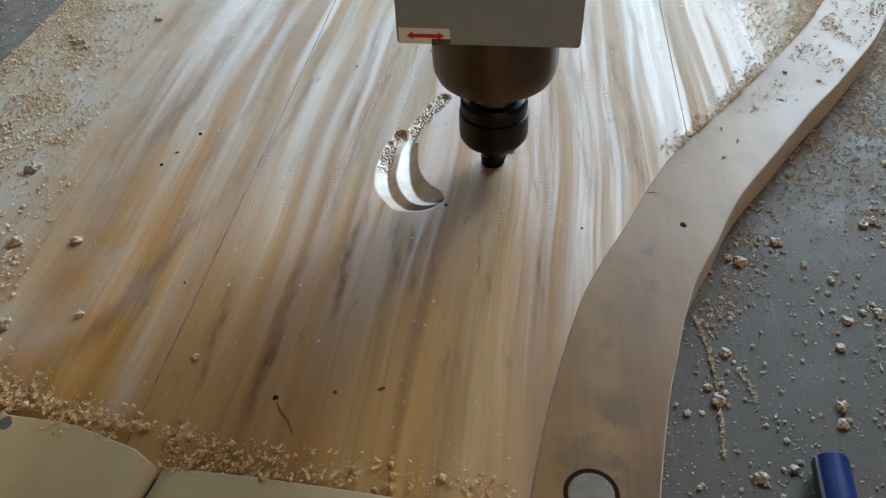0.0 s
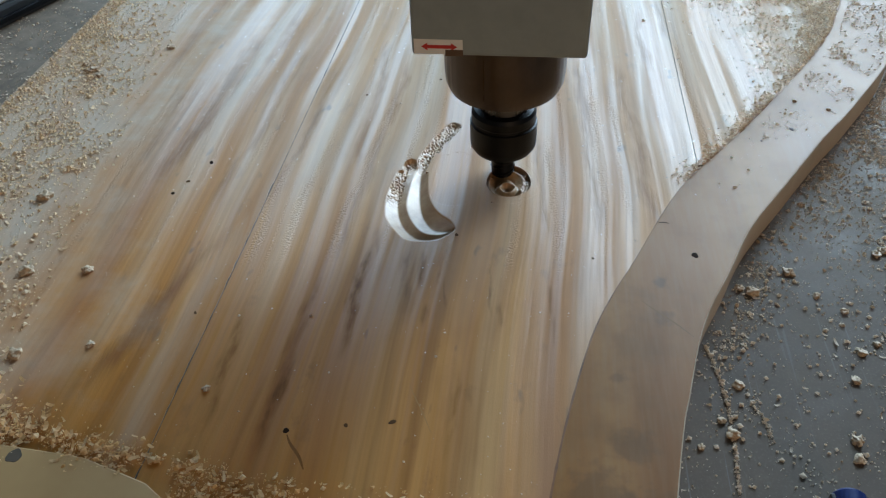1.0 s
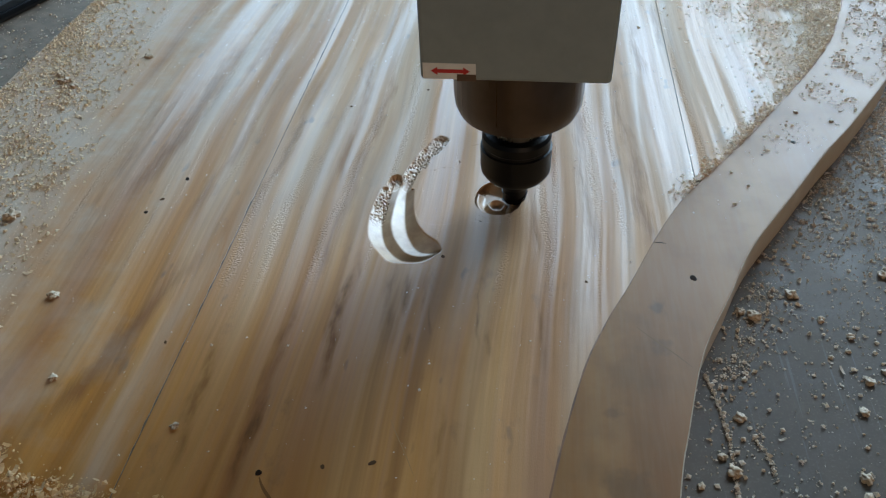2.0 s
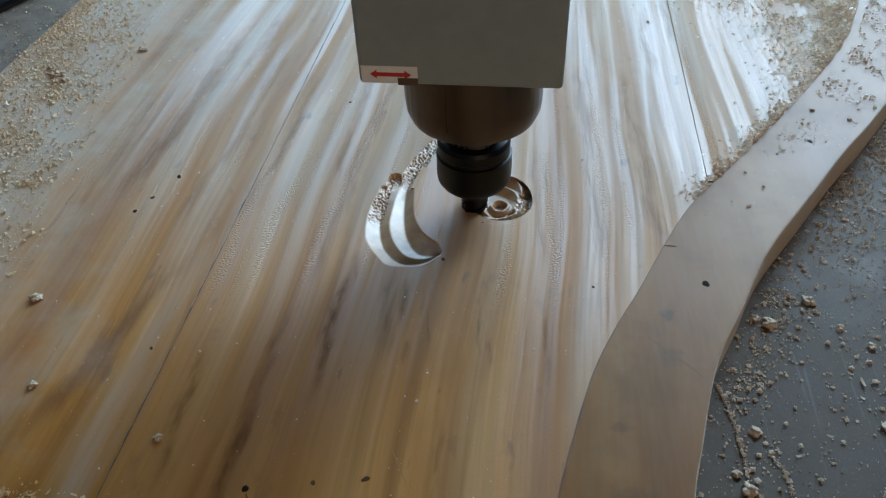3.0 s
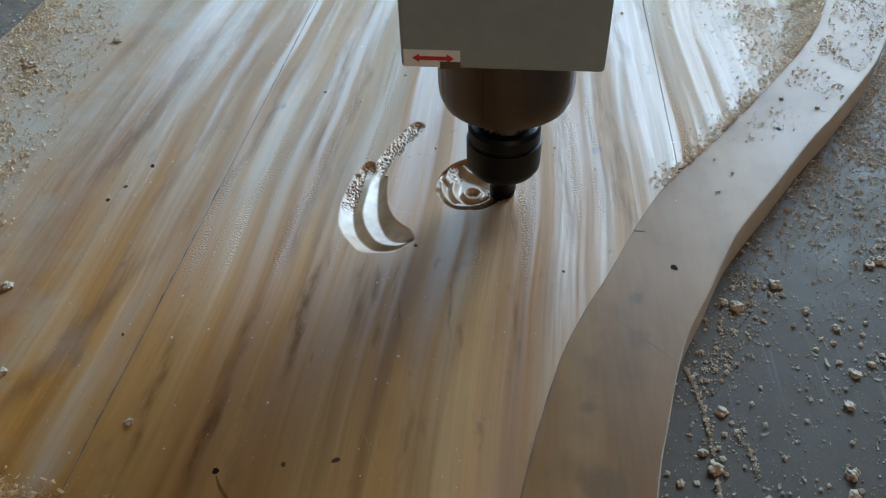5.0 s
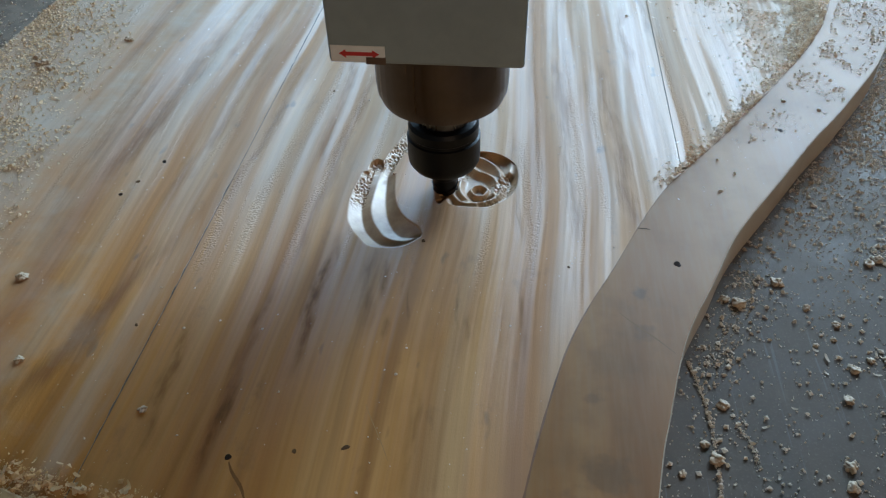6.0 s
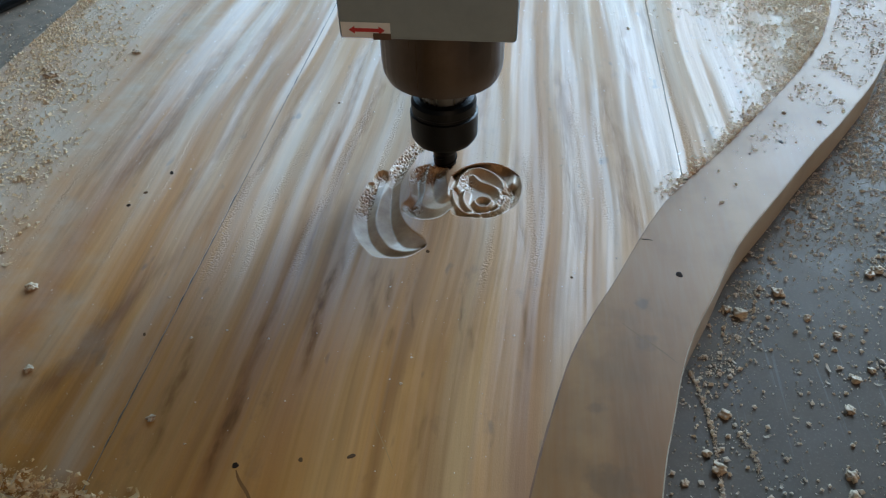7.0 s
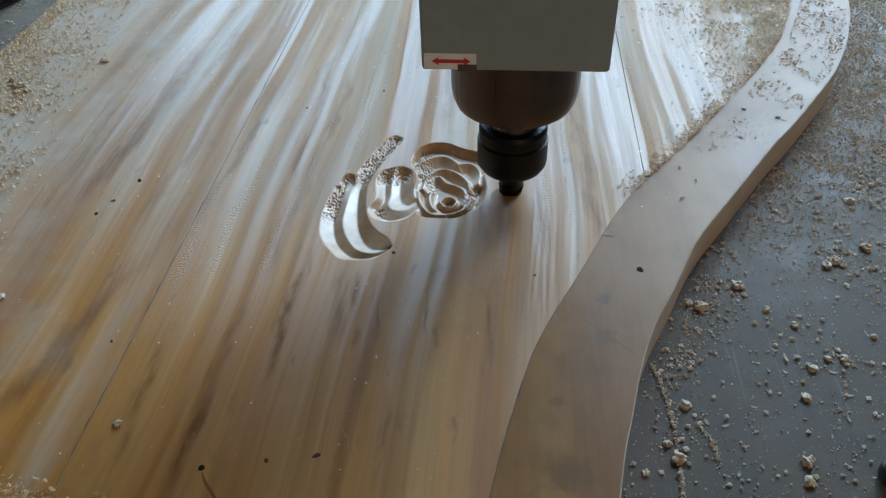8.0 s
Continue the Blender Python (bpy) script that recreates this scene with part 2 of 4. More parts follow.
def flake_wood(name, colours):
    """Shavings: each flake its own tone."""
    m = Mat(name, 0.8, 0.0, 0.15)
    geo = m.node("NewGeometry")
    c = m.ramp(geo.outputs["Random Per Island"], *[(i / (len(colours) - 1), k) for i, k in enumerate(colours)])
    f = m.noise(m.coords(), 1200, 2)
    c = m.mix(m.span(f, 0.3, 0.7, 0, 0.2), c, (0.4, 0.25, 0.11))
    thin = m.node("BsdfTranslucent")
    both = m.node("MixShader", Fac=0.5)
    m.link(c, thin.inputs[0])
    m.link(m.b.outputs[0], both.inputs[1])
    m.link(thin.outputs[0], both.inputs[2])
    m.link(both.outputs[0], m.t.nodes["Material Output"].inputs[0])
    return m.out(c, 0.8)


def bed_board():
    """Grey worn machine bed with dust smears and scratches."""
    m = Mat("grey_machine_bed", 0.38, 0.0, 0.22)
    v = m.coords()
    broad, mid, fine = m.noise(v, 5, 5), m.noise(v, 30, 5, 0.65), m.noise(v, 600, 2)
    c = m.mix(m.span(broad, 0.3, 0.7, 0, 1), (0.082, 0.060, 0.043), (0.112, 0.085, 0.062))
    c = m.mix(m.span(mid, 0.45, 0.72, 0, 0.6), c, (0.17, 0.14, 0.108))
    c = m.mix(m.span(fine, 0.55, 0.8, 0, 0.3), c, (0.33, 0.28, 0.2))
    # fine dust lies thicker towards the far end, in drifts
    place = m.node("SeparateXYZ")
    m.link(v, place.inputs[0])
    drift = m.maths("MULTIPLY", m.span(place.outputs[1], -0.02, 0.25, 0.0, 0.8), m.span(m.noise(v, 55, 5, 0.7), 0.35, 0.62, 0.15, 1))
    c = m.mix(drift, c, (0.27, 0.215, 0.16))
    scratch = m.noise(m.coords("Object", (500, 9, 1)), 1.0, 2)
    c = m.mix(m.span(scratch, 0.66, 0.72, 0, 0.25), c, (0.28, 0.28, 0.28))
    return m.out(c, m.span(mid, 0.3, 0.75, 0.52, 0.8), m.bump(fine, 0.15, 0.0003))


def brushed(name, colour, rough, stretch):
    m = Mat(name, rough, 1.0)
    f = m.noise(m.coords("Object", stretch), 1.0, 3)
    g = m.noise(m.coords(), 40, 4)
    c = m.mix(m.span(g, 0.3, 0.7, 0, 1), tuple(k * 0.75 for k in colour), colour)
    return m.out(c, m.span(f, 0.3, 0.7, rough * 0.75, rough * 1.3), m.bump(f, 0.15, 0.0002))


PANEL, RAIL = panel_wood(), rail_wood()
CUT = raw_wood("fresh_cut_pine", (0.54, 0.34, 0.175), (0.36, 0.195, 0.085), 1.0, 0.72)
EDGE = raw_wood("sawn_edge", (0.46, 0.385, 0.29), (0.37, 0.30, 0.215), 0.3)
SHAVE = flake_wood("pine_shavings", [(0.90, 0.68, 0.38), (0.84, 0.58, 0.28), (0.92, 0.77, 0.52), (0.74, 0.48, 0.22)])
DUST = flake_wood("grey_sawdust", [(0.90, 0.79, 0.65), (0.80, 0.67, 0.52), (0.93, 0.84, 0.72), (0.68, 0.54, 0.40)])
TANFLAKE = flake_wood("tan_shavings", [(0.91, 0.77, 0.56), (0.86, 0.67, 0.43), (0.93, 0.83, 0.66), (0.78, 0.57, 0.34)])
PALE = flake_wood('pale_mixed_shavings', [(0.94, 0.84, 0.69), (0.90, 0.75, 0.56), (0.95, 0.89, 0.78), (0.82, 0.65, 0.46)])
CRUMB = raw_wood("torn_pine_crumb", (0.56, 0.43, 0.29), (0.38, 0.26, 0.155), 3.0)
TANPINE = raw_wood("tan_pine_face", (0.52, 0.33, 0.14), (0.40, 0.235, 0.085), 0.12, 0.15)
BED = bed_board()
PAINT = plain("cream_grey_paint", (0.255, 0.29, 0.29), 0.45, 0.0, 20, 0.08, 0.0002)
STEEL = brushed("spindle_steel", (0.135, 0.11, 0.1), 0.36, (400, 400, 8))
BLACK = plain("black_oxide", (0.003, 0.0035, 0.005), 0.38, 0.0, 80, 0.3, spec=0.22)
DARKHOLE = plain("dark_hole", (0.025, 0.013, 0.007), 0.9, spec=0.08)
DULLHOLE = plain("filled_hole", (0.11, 0.055, 0.022), 0.8, spec=0.1)
LABEL = plain("white_sticker", (0.75, 0.74, 0.72), 0.4, 0, 20, 0.05, 0.0001)
RED = plain("red_print", (0.5, 0.03, 0.03), 0.4, 0, 40, 0.1, 0.0001)
BROWN = plain("brown_smear", (0.12, 0.07, 0.045), 0.5)
BLUE = plain("blue_plastic", (0.012, 0.03, 0.14), 0.3, 0, 40, 0.3)
BLACKP = plain("black_plastic", (0.02, 0.022, 0.024), 0.4)
WALL = plain("limewashed_wall", (0.33, 0.31, 0.28), 0.9, 0, 3, 0.2, 0.002)
# unseen ceiling, coloured dark so that it bounces less fill light
CEIL = plain("dark_roof_boards", (0.10, 0.09, 0.08), 0.9, 0, 3, 0.2, 0.002)
FLOOR = plain("concrete_floor", (0.25, 0.24, 0.22), 0.8, 0, 4, 0.3, 0.002)
PLUGW = raw_wood("plug_end_grain", (0.20, 0.13, 0.075), (0.12, 0.075, 0.04))


# ---- mesh helpers ----
def mesh_from(name, verts, faces, mats, smooth=False, ids=None):
    me = bpy.data.meshes.new(name)
    me.from_pydata([tuple(v) for v in verts], [], [tuple(f) for f in faces])
    for m in mats:
        me.materials.append(m)
    if ids is not None:
        me.polygons.foreach_set("material_index", np.asarray(ids, np.int32))
    if smooth:
        me.polygons.foreach_set("use_smooth", np.ones(len(me.polygons), bool))
    me.update()
    return me


def thing(name, label, category, group="", at=(0, 0, 0), kind=""):
    ob = new(name)
    ob.location = at
    ob.empty_display_size = 0.05
    return tagged(ob, label, category, group, kind)


def under(ob, parent, label=""):
    ob.parent = parent
    return tagged(ob, label) if label else ob


def part(name, bm, material, parent, label="", smooth=False):
    me = bpy.data.meshes.new(name)
    bm.normal_update()
    bm.to_mesh(me)
    bm.free()
    me.materials.append(material)
    if smooth:
        me.polygons.foreach_set("use_smooth", np.ones(len(me.polygons), bool))
        me.set_sharp_from_angle(angle=radians(28))
    return under(new(name, me), parent, label)


def box_bm(x0, x1, y0, y1, z0, z1, bevel=0.0, steps=2):
    bm = bmesh.new()
    bmesh.ops.create_cube(bm, size=1)
    for v in bm.verts:
        v.co = Vector(((x0 + x1) / 2 + v.co.x * (x1 - x0), (y0 + y1) / 2 + v.co.y * (y1 - y0), (z0 + z1) / 2 + v.co.z * (z1 - z0)))
    if bevel:
        bmesh.ops.bevel(bm, geom=bm.edges[:], offset=bevel, segments=steps, affect="EDGES", profile=0.5)
    return bm


def lathe_bm(profile, n=48):
    """A turned solid from (radius, z) pairs, low to high."""
    bm = bmesh.new()
    rings = []
    for r, z in profile:
        rings.append([bm.verts.new((r * math.cos(2 * math.pi * i / n), r * math.sin(2 * math.pi * i / n), z)) for i in range(n)])
    for a, b in zip(rings, rings[1:]):
        for i in range(n):
            bm.faces.new((a[i], a[(i + 1) % n], b[(i + 1) % n], b[i]))
    bm.faces.new(rings[0][::-1])
    bm.faces.new(rings[-1])
    return bm


def spline(points, n):
    """n points evenly along a smooth curve through the given ones."""
    p = np.array(points, float)
    p = np.vstack([2 * p[0] - p[1], p, 2 * p[-1] - p[-2]])
    out = []
    for i in range(1, len(p) - 2):
        for s in np.linspace(0, 1, 24, endpoint=False):
            a, b, c, d = p[i - 1 : i + 3]
            out.append(0.5 * (2 * b + (c - a) * s + (2 * a - 5 * b + 4 * c - d) * s**2 + (3 * b - a - 3 * c + d) * s**3))
    out = np.array(out + [p[-2]])
    length = np.r_[0, np.cumsum(np.hypot(*np.diff(out, axis=0).T))]
    want = np.linspace(0, length[-1], n)
    return np.stack([np.interp(want, length, out[:, k]) for k in range(2)], 1)


def fuzz(x, y, scale, seed=0):
    """Smooth value noise over arrays, 0 to 1."""
    x, y = np.asarray(x) * scale + seed * 17.3, np.asarray(y) * scale + seed * 5.1
    i, j = np.floor(x), np.floor(y)
    fx, fy = x - i, y - j
    fx, fy = fx * fx * (3 - 2 * fx), fy * fy * (3 - 2 * fy)

    def h(a, b):
        v = np.sin(a * 127.1 + b * 311.7 + seed) * 43758.5453
        return v - np.floor(v)

    return (h(i, j) * (1 - fx) + h(i + 1, j) * fx) * (1 - fy) + (h(i, j + 1) * (1 - fx) + h(i + 1, j + 1) * fx) * fy


# ---- the room ----
def room():
    z1 = 4.4
    x0, x1, y0, y1 = -3.0, 4.2, -3.4, NORTH
    t = 0.2

    def slab(name, label, mat, *b):
        me = bpy.data.meshes.new(name)
        bm = box_bm(*b)
        bm.to_mesh(me)
        bm.free()
        me.materials.append(mat)
        return tagged(new(name, me), label, "wall" if "wall" in name else name, kind="structure")

    slab("floor", "bare grey concrete workshop floor", FLOOR, x0 - t, x1 + t, y0 - t, y1 + t, -0.15, 0)
    slab("ceiling", "dark boarded workshop ceiling", CEIL, x0 - t, x1 + t, y0 - t, y1 + t, z1, z1 + 0.15)
    slab("wall_west", "limewashed workshop wall", WALL, x0 - t, x0, y0, y1, 0, z1)
    slab("wall_east", "limewashed workshop wall", WALL, x1, x1 + t, y0, y1, 0, z1)
    # unseen wall, its opening made for the added fill lamp
    w = slab("wall_south", "limewashed wall with an opening for the fill lamp", WALL, x0 - t, 0.9, y0 - t, y0, 0, z1)
    for b in ((2.5, x1 + t, y0 - t, y0, 0, z1), (0.9, 2.5, y0 - t, y0, 0, 1.35), (0.9, 2.5, y0 - t, y0, 2.45, z1)):
        part("wall_piece", box_bm(*b), WALL, w)
    w = slab("wall_north", "limewashed wall beside the open workshop door", WALL, x0 - t, DOOR_X0, y1, y1 + t, 0, z1)
    for b in ((DOOR_X1, x1 + t, y1, y1 + t, 0, z1), (DOOR_X0, DOOR_X1, y1, y1 + t, DOOR_TOP, z1)):
        part("wall_piece", box_bm(*b), WALL, w)
    me = bpy.data.meshes.new("ground")
    bm = box_bm(-300, 300, -300, 300, -0.4, -0.2)
    bm.to_mesh(me)
    bm.free()
    me.materials.append(FLOOR)
    tagged(new("ground", me), "pale bare yard ground outside", "ground", kind="structure")


room()

THICK = 2.85         # panel thickness in centimetres
BEDZ = TOP - THICK * CM


def machine_bed():
    t = thing("machine_bed", "grey router table bed on steel legs, dusted with shavings", "table")
    part("bed_top", box_bm(-0.95, 0.75, -0.75, 1.7, BEDZ - 0.03, BEDZ, 0.002), BED, t)
    for x in (-0.85, 0.65):
        for y in (-0.65, 1.6):
            part("leg", box_bm(x - 0.05, x + 0.05, y - 0.05, y + 0.05, 0, BEDZ - 0.03, 0.004), PAINT, t)
    part("cross_beam", box_bm(-0.8, 0.6, -0.68, -0.62, 0.3, 0.38, 0.004), PAINT, t)
    part("cross_beam", box_bm(-0.8, 0.6, 1.57, 1.63, 0.3, 0.38, 0.004), PAINT, t)


machine_bed()

# ---- the carving, in centimetres on the panel ----
GX0, GX1, GY0, GY1, STEP = -5.3, 6.86, -0.8, 14.8, 0.048
gx = np.arange(GX0, GX1 + 1e-6, (GX1 - GX0) / round((GX1 - GX0) / STEP))
gy = np.arange(GY0, GY1 + 1e-6, (GY1 - GY0) / round((GY1 - GY0) / STEP))
depth = np.zeros((len(gx), len(gy)))


def carve(px, py, d):
    """Cuts the panel's height map down to d at the given places."""
    i = np.clip(np.round((px - GX0) / (gx[1] - gx[0])).astype(int), 0, len(gx) - 1)
    j = np.clip(np.round((py - GY0) / (gy[1] - gy[0])).astype(int), 0, len(gy) - 1)
    np.minimum.at(depth, (i.ravel(), j.ravel()), d.ravel())


def carve_sheet(curves, depths, fade=None, n=520, m=260):
    """A carved sheet over neighbouring curves, each with its own depth along the way."""
    lines = np.array([spline(c, n) for c in curves])
    s = np.linspace(0, 1, n)
    deep = np.array([np.interp(s, *zip(*d)) if isinstance(d, list) else np.full(n, d) for d in depths])
    u = np.linspace(0, len(curves) - 1, m)
    k = np.minimum(u.astype(int), len(curves) - 2)
    f = (u - k)[:, None]
    p = lines[k] * (1 - f[..., None]) + lines[k + 1] * f[..., None]
    d = deep[k] * (1 - f) + deep[k + 1] * f
    carve(p[..., 0], p[..., 1], d)


# first leaf: two flutes that meet at the lower tip
leaf_a = [(0.3, 0.9), (-0.5, 0.0), (-1.4, -0.3), (-2.7, -0.3), (-3.5, 0.4), (-4.3, 1.5), (-4.75, 2.8), (-4.9, 4.8), (-4.6, 7.4)]
leaf_v1 = [(0.25, 1.05), (-0.6, 0.45), (-1.5, 0.3), (-2.3, 0.45), (-3.1, 1.2), (-3.6, 2.1), (-4.0, 3.6), (-4.15, 5.2), (-3.9, 7.4)]
leaf_c1 = [(0.25, 1.08), (-0.5, 0.75), (-1.2, 0.7), (-2.0, 1.0), (-2.7, 1.9), (-3.1, 2.7), (-3.4, 3.9), (-3.4, 5.8), (-3.4, 7.8)]
leaf_v2 = [(0.27, 1.1), (-0.5, 1.0), (-1.2, 1.3), (-1.8, 2.2), (-2.2, 3.1), (-2.5, 4.3), (-2.8, 6.5), (-2.9, 8.6)]
leaf_d = [(0.36, 1.1), (0.05, 1.9), (-1.0, 2.8), (-1.8, 4.3), (-2.2, 6.5), (-2.35, 8.6)]
carve_sheet([leaf_a, leaf_v1, leaf_c1, leaf_v2, leaf_d],
            [0.0, [(0, -0.25), (0.2, -0.55), (0.7, -0.5), (1, -0.24)], [(0, -0.25), (0.2, -0.3), (0.6, -0.14), (0.85, -0.14), (1, -0.26)],
             [(0, -0.2), (0.25, -0.6), (0.8, -0.55), (1, -0.3)], 0.0])
tail_l = [(-3.5, 7.6), (-3.1, 9.9), (-2.5, 11.8), (-1.8, 13.4), (-1.2, 14.3)]
tail_m = [(-2.9, 7.5), (-2.6, 9.4), (-1.95, 11.3), (-1.2, 13.1), (-0.8, 14.1)]
tail_r = [(-2.3, 7.5), (-2.0, 9.2), (-1.4, 11.0), (-0.7, 12.7), (-0.35, 13.8)]
carve_sheet([tail_l, tail_m, tail_r], [0.0, [(0, -0.5), (0.5, -0.38), (0.93, -0.3), (1, 0)], 0.0])
aa, rr = np.meshgrid(np.linspace(0, 2 * np.pi, 80), np.linspace(0, 1, 40))
carve(-3.75 + 0.5 * rr * np.cos(aa), 8.0 + 0.95 * rr * np.sin(aa), -0.32 * (1 - rr**6))

# second leaf
carve_sheet([[(1.75, 5.3), (0.9, 4.0), (-0.3, 3.65), (-1.3, 4.0), (-1.8, 4.9), (-1.4, 6.2), (-1.75, 8.2), (-1.5, 9.6)],
             [(1.6, 5.6), (0.8, 4.6), (-0.3, 4.3), (-1.0, 4.7), (-1.2, 5.3), (-0.9, 6.4), (-1.1, 8.2), (-1.0, 9.7)],
             [(1.5, 5.9), (0.8, 5.3), (0.0, 5.2), (-0.5, 5.7), (-0.5, 6.8), (-0.6, 8.4), (-0.5, 10.1)],
             [(1.4, 6.3), (0.9, 5.9), (0.4, 6.2), (0.1, 7.2), (0.0, 8.6), (0.1, 10.0)],
             [(1.5, 6.8), (1.2, 7.2), (0.9, 8.2), (0.75, 9.6)]],
            [0.0, [(0, -0.3), (0.3, -0.55), (0.9, -0.5), (1, 0)], [(0, -0.3), (0.3, -0.28), (0.8, -0.15), (1, 0)],
             [(0, -0.3), (0.3, -0.55), (0.9, -0.5), (1, 0)], 0.0])

# rose: petals ring by ring round the heart
RC = (3.7, 6.4)
rose_rim = [(1.5, 5.0), (1.9, 4.3), (3.7, 4.15), (4.8, 4.55), (5.9, 5.8), (6.2, 7.6), (6.0, 9.4), (6.35, 10.3), (6.0, 11.9),
            (5.1, 12.3), (4.0, 12.7), (2.9, 13.3), (1.6, 13.1), (0.7, 12.1), (0.6, 10.4), (1.2, 8.8), (1.1, 6.8)]
rim = spline(rose_rim + rose_rim[:1], 400)
rim_a = np.arctan2(rim[:, 1] - RC[1], rim[:, 0] - RC[0])
rim_r = np.hypot(rim[:, 0] - RC[0], rim[:, 1] - RC[1])
order = np.argsort(rim_a)


def rim_at(a):
    return np.interp(a, rim_a[order], rim_r[order], period=2 * np.pi)


def line_field(points, closed=False):
    """Distance of every place of the carving to a line, and on which side of it (left above zero)."""
    q = spline(points + points[:1] if closed else points, 90)
    best, side = np.full(XX.shape, 99.0), np.zeros(XX.shape)
    for (ax, ay), (bx, by) in zip(q, q[1:]):
        dx, dy = bx - ax, by - ay
        k = (((XX - ax) * dx + (YY - ay) * dy) / (dx * dx + dy * dy + 1e-9)).clip(0, 1)
        d = np.hypot(XX - ax - k * dx, YY - ay - k * dy)
        cross = dx * (YY - ay) - dy * (XX - ax)
        near = d < best
        best, side = np.where(near, d, best), np.where(near, np.sign(cross), side)
    return best, side


XX, YY = np.meshgrid(gx, gy, indexing="ij")
# crests of the rose's petals, each run clockwise: height, width of the long outer slope, width of the short inner slope
PETALS = (
    ([(0.75, 9.9), (1.2, 10.75), (2.0, 11.45), (2.85, 11.7), (3.6, 11.25), (4.0, 10.7)], -0.10, 0.55, 0.95),
    ([(4.0, 10.7), (4.8, 10.9), (5.4, 10.4), (5.7, 9.5), (5.6, 8.4)], -0.12, 0.5, 0.8),
    ([(1.7, 7.6), (1.8, 8.6), (2.05, 9.35), (2.6, 9.95), (3.4, 10.0), (4.25, 9.4), (4.85, 8.5), (5.0, 7.7)], -0.12, 0.42, 0.7),
    ([(2.75, 9.2), (3.3, 8.45), (4.05, 8.1), (4.6, 7.6), (4.8, 6.8), (4.6, 5.9)], -0.14, 0.4, 0.6),
    ([(5.1, 7.0), (5.0, 6.0), (4.4, 5.2), (3.5, 4.85), (2.7, 4.95)], -0.16, 0.4, 0.45),
    ([(3.0, 5.05), (2.55, 5.6), (2.28, 6.4), (2.3, 7.3)], -0.14, 0.4, 0.5),
    ([(3.5, 4.75), (2.6, 4.8), (2.0, 5.4), (1.65, 6.2), (1.45, 7.2)], -0.12, 0.4, 0.4))
inside = rim_at(np.arctan2(YY - RC[1], XX - RC[0])) - np.hypot(XX - RC[0], YY - RC[1])
rose = np.full(XX.shape, -0.62)
for line, high, outer, inner in PETALS:
    d, side = line_field(line)
    slope = (1 - d / np.where(side > 0, outer, inner)).clip(0, 1)
    rose = np.maximum(rose, -0.62 + (high + 0.62) * slope ** np.where(side > 0, 0.9, 1.3))
# the heart: a small ring round a pit
d, side = line_field([(3.03, 6.16), (3.26, 6.63), (3.73, 6.78), (4.19, 6.35), (3.93, 5.7), (3.42, 5.67)], True)
rose = np.maximum(rose, -0.62 + 0.46 * (1 - d / 0.3).clip(0, 1))
rose *= (inside / 0.5).clip(0, 1) ** 0.8
depth = np.where(inside > 0, np.minimum(depth, rose), depth)
for _ in range(2):
    pad = np.pad(depth, 1, mode="edge")
    depth = (pad[:-2, 1:-1] + pad[2:, 1:-1] + pad[1:-1, :-2] + pad[1:-1, 2:] + 2 * depth) / 6
depth *= 0.95
# torn fibres where the cutter ran against the grain
tear = (fuzz(XX, YY * 0.6, 13.0, 1) * 0.65 + fuzz(XX, YY, 17.0, 2) * 0.35 - 0.47).clip(0, 0.25) * 4
where_torn = np.maximum(((YY - 7.6) / 1.2).clip(0, 1) * (XX < -0.2), ((YY - 3.2) / 2).clip(0, 1) * (XX < -3.9))
for tx, ty, tr in ((1.2, 10.4, 0.9), (1.6, 9.3, 0.8), (0.2, 9.3, 0.8), (5.2, 6.6, 0.8), (5.3, 7.6, 0.6), (4.6, 5.3, 0.6), (-1.0, 5.0, 0.5), (2.3, 8.3, 0.6), (1.0, 11.8, 0.8)):
    where_torn = np.maximum(where_torn, 0.85 * (1.4 - np.hypot(XX - tx, YY - ty) / tr).clip(0, 1))
depth -= 0.12 * tear * where_torn * (depth < -0.03)


def heart_ring(x, y):
    """The ring and the turn, 0 to 1, of a place round the rose's heart."""
    v = (y - 6.5) / (1.35 if y > 6.5 else 1.0)
    return math.hypot(x - RC[0], v), math.atan2(v, x - RC[0]) / (2 * math.pi) % 1


def cut_time(x, y):
    """When the cutter takes away the stock at a place, in seconds; below zero: cut before."""
    if x < 0.05 + np.interp(y, (1.1, 1.9, 2.8, 4.3, 6.5, 8.6, 9.2, 11.0, 12.7, 13.8), (0.5, -0.2, -1.0, -1.8, -2.2, -2.3, -2.0, -1.4, -0.7, -0.35)):
        return -1.0     # the first leaf is cut already
    if y < 3.2 and x < 1.5:
        return -1.0
    r, a = heart_ring(x, y)
    if x < 1.2 and 3.3 < y < 9.9:
        return 6.15 if y < 5.0 else 6.4 if y < 6.6 else 6.65 if y < 8.6 else 6.9
    if r > 3.05 and y > 6:
        return 7.12 if x < 1.6 else 7.28 if x < 3.2 else 7.45 if x < 4.6 else 7.62 if x < 5.7 else 7.8
    return float(np.interp(r, (0.7, 0.93, 1.39, 1.85, 2.31, 2.77, 3.3), (-0.5, 0.1, 0.75, 2.3, 3.2, 5.15, 5.6))) + 0.12 * a


# ---- the panel ----
joint_pts = [(6.3, -26), (6.8, -20.2), (7.7, -14.5), (9.15, -8.3), (10.5, -4.6), (12.2, -1.0), (14.1, 3.3), (16.1, 7.2), (18.5, 10.6),
             (21.3, 14.4), (24.0, 18.4), (26.65, 22.4), (29.3, 26.6), (31.9, 31.3), (33.4, 34.9), (35.2, 39.9), (37.0, 48), (38, 60)]
